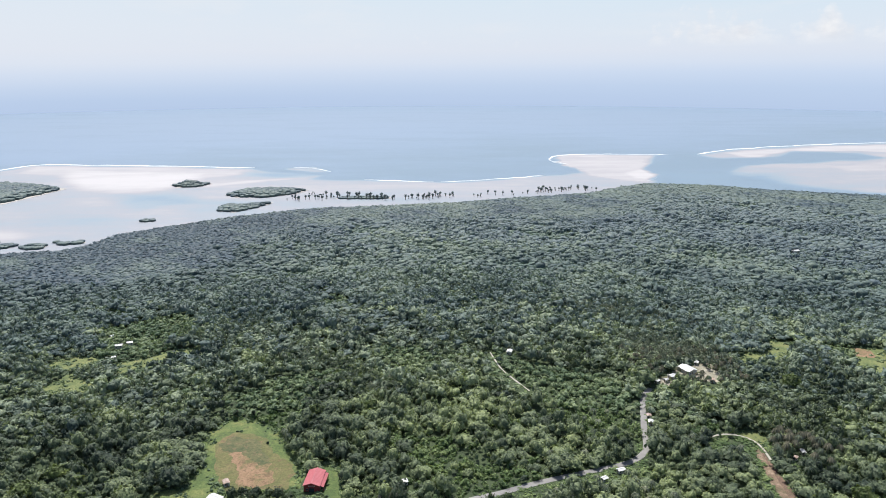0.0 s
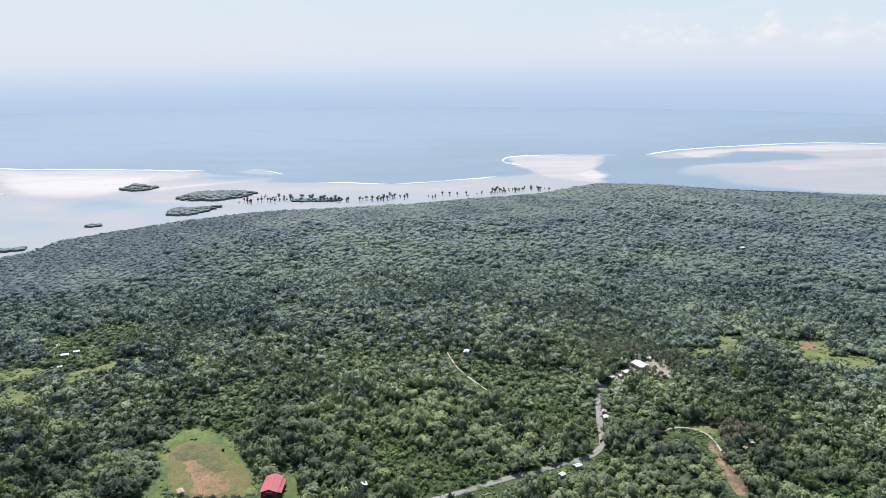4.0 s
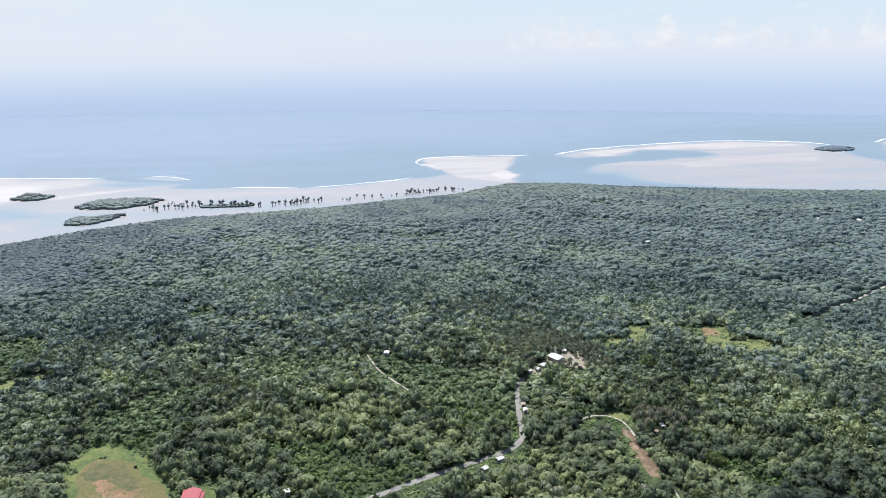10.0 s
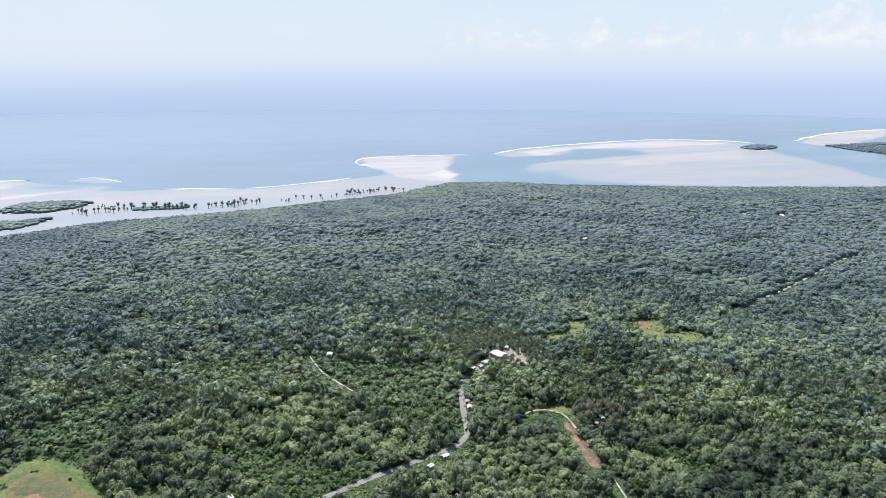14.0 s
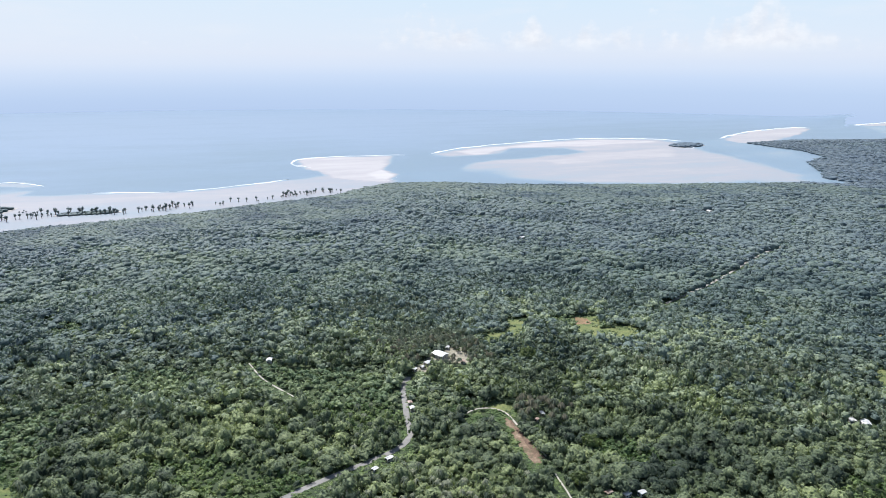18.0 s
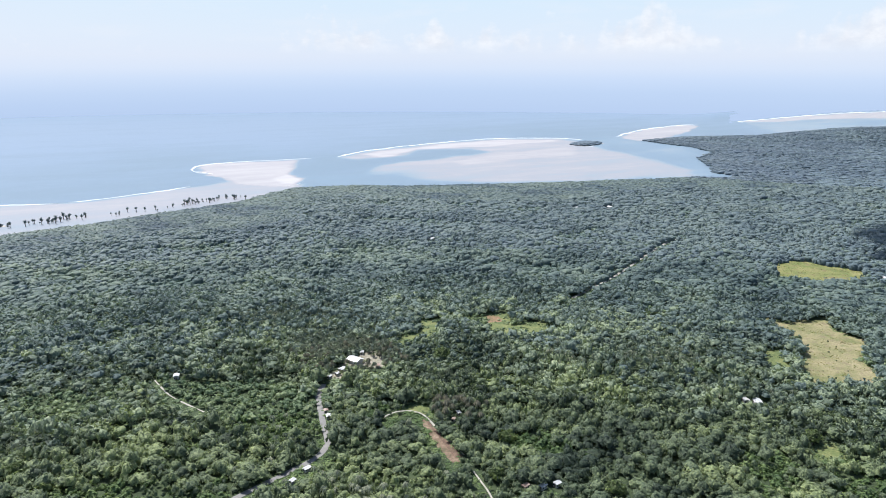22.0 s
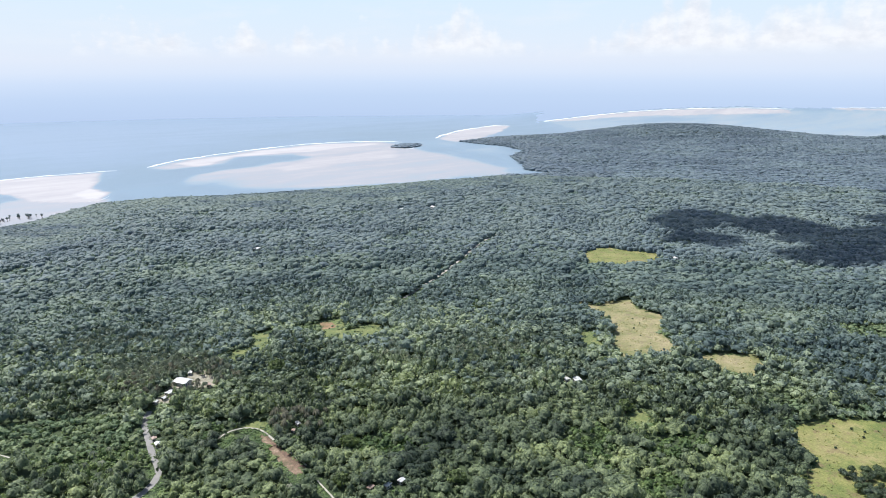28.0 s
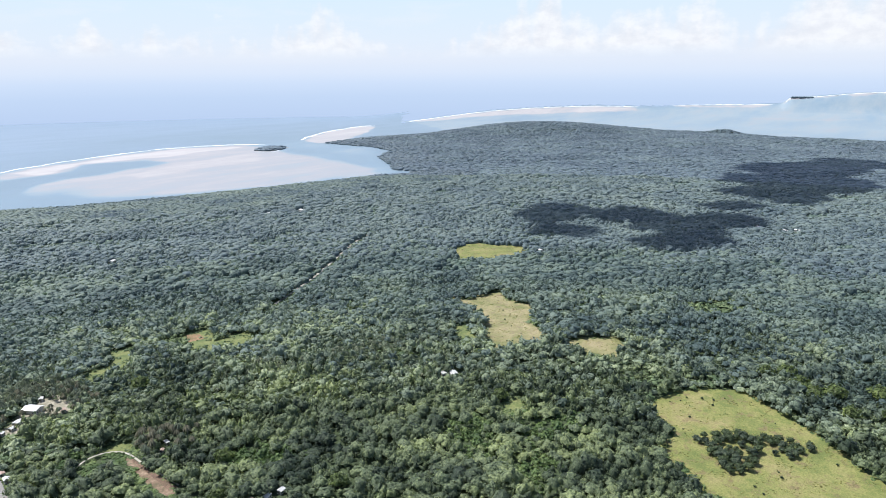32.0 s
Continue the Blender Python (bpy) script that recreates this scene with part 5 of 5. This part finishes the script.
for px, py in ((505, 128), (507, 120), (511, 122), (498, 118), (515, 114), (500, 138), (492, 140), (486, 146), (488, 132), (470, 126), (445, 121), (450, 124), (478, 62), (495, 74), (482, 50), (430, 58), (424, 55),
               (405, 66), (400, 60), (460, 30), (520, 96), (640, 392), (622, 385), (596, 362), (590, 350), (560, 330), (572, 345), (530, 322), (548, 312), (610, 396)):
    MEADOW.append((px, py, rng.uniform(0.9, 2.6)))
for i, (px, py, t) in enumerate(MEADOW):
    ob = hub("meadow_tree" if t > 4 else "meadow_bush", px, py, gz(px, py) - 0.2, "small rounded tree in a clump on the meadow" if t > 4 else "low dark bush alone on dry grass", "tree" if t > 4 else "bush", "trees and bushes on the meadow")
    tm, cm = new("trunk", TRUNKS[i % 4]), new("crown", CROWNS[(1, 2, 5, 6, 9)[i % 5]])
    for p, sc in ((tm, (t, t, t)), (cm, (t * 0.5, t * 0.5, t))):
        p.parent = ob
        p.scale = sc
        p.rotation_euler = (0, 0, i * 2.1)


# ---- buildings ----
def ridged(corners, thick, rise, count):
    """Sheet roofing: one folded sheet whose ribs run down the slope. corners: eave a, eave b, ridge b, ridge a."""
    bm = bmesh.new()
    a, b, c, d = (Vector(q) for q in corners)
    rows = []
    for k in range(3 * count + 1):
        s = k / (3 * count)
        up = Vector((0, 0, rise if k % 3 == 1 else 0.0))
        lo, hi = a.lerp(b, s), d.lerp(c, s)
        rows.append([bm.verts.new(q) for q in (lo + up, hi + up, hi - Vector((0, 0, thick)), lo - Vector((0, 0, thick)))])
    for p, q in zip(rows, rows[1:]):
        for i in range(4):
            j = (i + 1) % 4
            bm.faces.new((p[i], p[j], q[j], q[i]))
    bm.faces.new(rows[0][::-1])
    bm.faces.new(rows[-1])
    bmesh.ops.recalc_face_normals(bm, faces=bm.faces)
    return bm


def window_at(parent, px, py, pz, w, h, along_x):
    t = 0.04
    if along_x:
        fr = part("window", box(px - w / 2 - 0.08, px + w / 2 + 0.08, py - t, py + t, pz - 0.08, pz + h + 0.08), M_WALL, parent)
        part("pane", box(px - w / 2, px + w / 2, py - t * 1.6, py + t * 1.6, pz, pz + h), M_GLASS, fr)
    else:
        fr = part("window", box(px - t, px + t, py - w / 2 - 0.08, py + w / 2 + 0.08, pz - 0.08, pz + h + 0.08), M_WALL, parent)
        part("pane", box(px - t * 1.6, px + t * 1.6, py - w / 2, py + w / 2, pz, pz + h), M_GLASS, fr)


def gabled(name, px, py, w, l, h, heading, roof, wall, label, pitch=0.28, over=0.5, group=""):
    """A house with four walls, gables, two sheet roof slopes, a door and windows."""
    root = hub(name, px, py, gz(px, py) - 0.1, label, "house" if name != "hall" else "hall", group)
    root.rotation_euler = (0, 0, -radians(heading))
    a, b, top = w / 2, l / 2, h + w / 2 * pitch
    for s in (-1, 1):
        part("wall", box(s * a - 0.1, s * a + 0.1, -b + 0.1, b - 0.1, -0.6, h), wall, root)
        bm = bmesh.new()
        pts = [(-a - 0.1, -0.6), (a + 0.1, -0.6), (a + 0.1, h), (0, top), (-a - 0.1, h)]
        f0 = [bm.verts.new((u, s * b - 0.1, v)) for u, v in pts]
        f1 = [bm.verts.new((u, s * b + 0.1, v)) for u, v in pts]
        bm.faces.new(f0)
        bm.faces.new(f1[::-1])
        for i in range(5):
            j = (i + 1) % 5
            bm.faces.new((f0[i], f1[i], f1[j], f0[j]))
        bmesh.ops.recalc_face_normals(bm, faces=bm.faces)
        part("gable_wall", bm, wall, root)
        ea = s * (a + over)
        ze, zr = h - over * pitch + 0.14, top + 0.14
        part("roof_slope", ridged([(ea, -b - over, ze), (ea, b + over, ze), (0, b + over, zr), (0, -b - over, zr)], 0.12, 0.05, max(5, int(l / 1.1))), roof, root)
        for q in np.linspace(-b * 0.6, b * 0.6, max(2, int(l / 4))):
            window_at(root, s * (a + 0.1), q, 1.0, 1.1, 1.0, False)
    part("ridge_cap", box(-0.16, 0.16, -b - over, b + over, top + 0.10, top + 0.24, bevel=0.03), roof, root)
    dr = part("door", box(-0.48, 0.48, -b - 0.16, -b - 0.08, 0.05, 2.1), M_DOOR, root, "brown painted door")
    part("handle", box(0.34, 0.40, -b - 0.22, -b - 0.16, 1.0, 1.06), M_CONCRETE, dr)
    window_at(root, -w * 0.3, -b - 0.1, 1.0, 1.0, 1.0, True)
    return root


for hx, hy, w, l, h, head, roof in HOUSES:
    w, l = w * 0.62, l * 0.62
    far = math.hypot(hx, hy) > 700
    gabled("small_house" if w < 8 else "house", hx, hy, w, l, h, head, M_WHITEROOF if roof == "white" else M_RUSTROOF, M_WALL,
           ("white sheet-roofed house among palms" if not far else "white-roofed house far off in the forest") if roof == "white" else "small house with a rusty sheet roof", group="houses in the forest")

hall = gabled("hall", 195, 522, 8.4, 11, 3.4, -26, M_WHITEROOF, M_WALL, "large white sheet-roofed hall at the heart of a village", pitch=0.3, over=0.8)
gym = gabled("hall", -75.5, 366, 9.0, 15.5, 4.3, 3, M_REDROOF, M_REDWALL, "long hall with a faded red sheet roof beside a sports field", pitch=0.34, over=0.6)
part("lean_to_roof", ridged([(6.9, -7.2, 3.0), (6.9, 7.2, 3.0), (4.7, 7.2, 3.85), (4.7, -7.2, 3.85)], 0.12, 0.05, 14), M_REDROOF, gym, "lower red roof along one side")
for q in np.linspace(-6.9, 6.9, 6):
    part("post", box(6.6, 6.75, q - 0.08, q + 0.08, -0.6, 3.0), M_REDWALL, gym)
part("sign_board", box(-1.9, 1.9, -8.05, -7.9, 3.5, 4.1), M_WALL, gym, "white sign board with unreadable lettering")
part("lettering", box(-1.5, 1.5, -8.1, -8.05, 3.68, 3.92), M_REDWALL, gym)
# no opening is cut: a dark panel gives the shade inside the doorway
part("entrance", box(-1.5, 1.5, -8.06, -7.92, 0.0, 2.5), M_GLASS, gym, "dark panel standing for the shade of an open entrance")

# tussocks of long grass on the meadows
rng = np.random.RandomState(91)
tx, ty = rng.uniform(340, 870, 56000), rng.uniform(-45, 570, 56000)
k = np.zeros(len(tx), bool)
for nm, poly, mat, lab in CLEARINGS:
    if "meadow" in nm:
        k |= depth_in(poly, tx, ty) > 0
k &= wav(tx, ty, 7, 3) + 0.5 * wav(tx, ty, 3, 5) > 0.05
tx, ty = tx[k], ty[k]
scatter("tussock_grass", FORM_LOW, tx, ty, ground(tx, ty) - 0.15, rng.uniform(0.35, 1.0, len(tx)), rng.uniform(0.6, 1.4, len(tx)), M_TUFT, "tussocks of long yellow-green meadow grass", "grass", True)


# weeds and small shrubs that break up the grass of the clearings
wx, wy = [], []
for nm, poly, mat, lab in CLEARINGS:
    if nm in ("grass_clearing", "sports_field", "village_yard"):
        q = np.array(poly, float)
        (ax, ay), (bx, by) = q.min(0) - 4, q.max(0) + 4
        count = int((bx - ax) * (by - ay) / 3.0)
        px, py = rng.uniform(ax, bx, count), rng.uniform(ay, by, count)
        d = depth_in(poly, px, py)
        keep = (d > -4) & (wav(px, py, 6, 3) + 0.6 * wav(px, py, 2.5, 5) + 0.5 * smooth(5, 0, d) > (0.35 if nm == "grass_clearing" else 0.6))
        if nm == "sports_field":
            keep &= depth_in(OVAL, px, py) < -0.5
        for line, half in WAYS:
            keep &= away(line, px, py) > half
        wx.append(px[keep])
        wy.append(py[keep])
wx, wy = np.concatenate(wx), np.concatenate(wy)
scatter("weeds", FORM_LOW, wx, wy, ground(wx, wy) - 0.1, rng.gamma(4, 0.22, len(wx)), rng.uniform(1.0, 3.0, len(wx)), M_YOUNG, "weeds and small shrubs growing into clearings", "weeds", True)


# ---- cloud banks high over the island, whose shade lies on the far forest ----
def cloud(shade_x, shade_y, rx, ry, seed):
    high = 1500.0
    p = Vector((shade_x, shade_y, 8)) + SUN_WAY * (high / SUN_WAY.z)
    rng = np.random.RandomState(seed)
    v, f = ico(4)
    d = rng.normal(size=(26, 3))
    d /= np.linalg.norm(d, axis=1)[:, None]
    ang = np.arccos(np.clip(v @ d.T, -1, 1))
    r = 0.62 + 0.42 * np.exp(-(ang / 0.3) ** 2).max(1)
    v = v * r[:, None] * np.array([rx, ry, 90.0])
    ob = new("cloud", mesh_of("cloud", v, f, M_CLOUD, True))
    ob.location = p
    return tagged(ob, "white cumulus cloud high above the island", "cloud", "clouds", "structure")


for k, (cx, cy, rx, ry) in enumerate(((1540, 285, 150, 120), (1730, 300, 190, 170), (1930, 350, 190, 140), (2110, 260, 170, 140), (1150, 440, 75, 85), (1110, 350, 95, 75), (1010, 310, 95, 60), (1190, 300, 65, 50),
                                      (1070, 550, 80, 46), (965, 485, 62, 40), (1130, 570, 60, 36), (1330, 330, 60, 40))):
    cloud(cx, cy, rx, ry, k + 1)
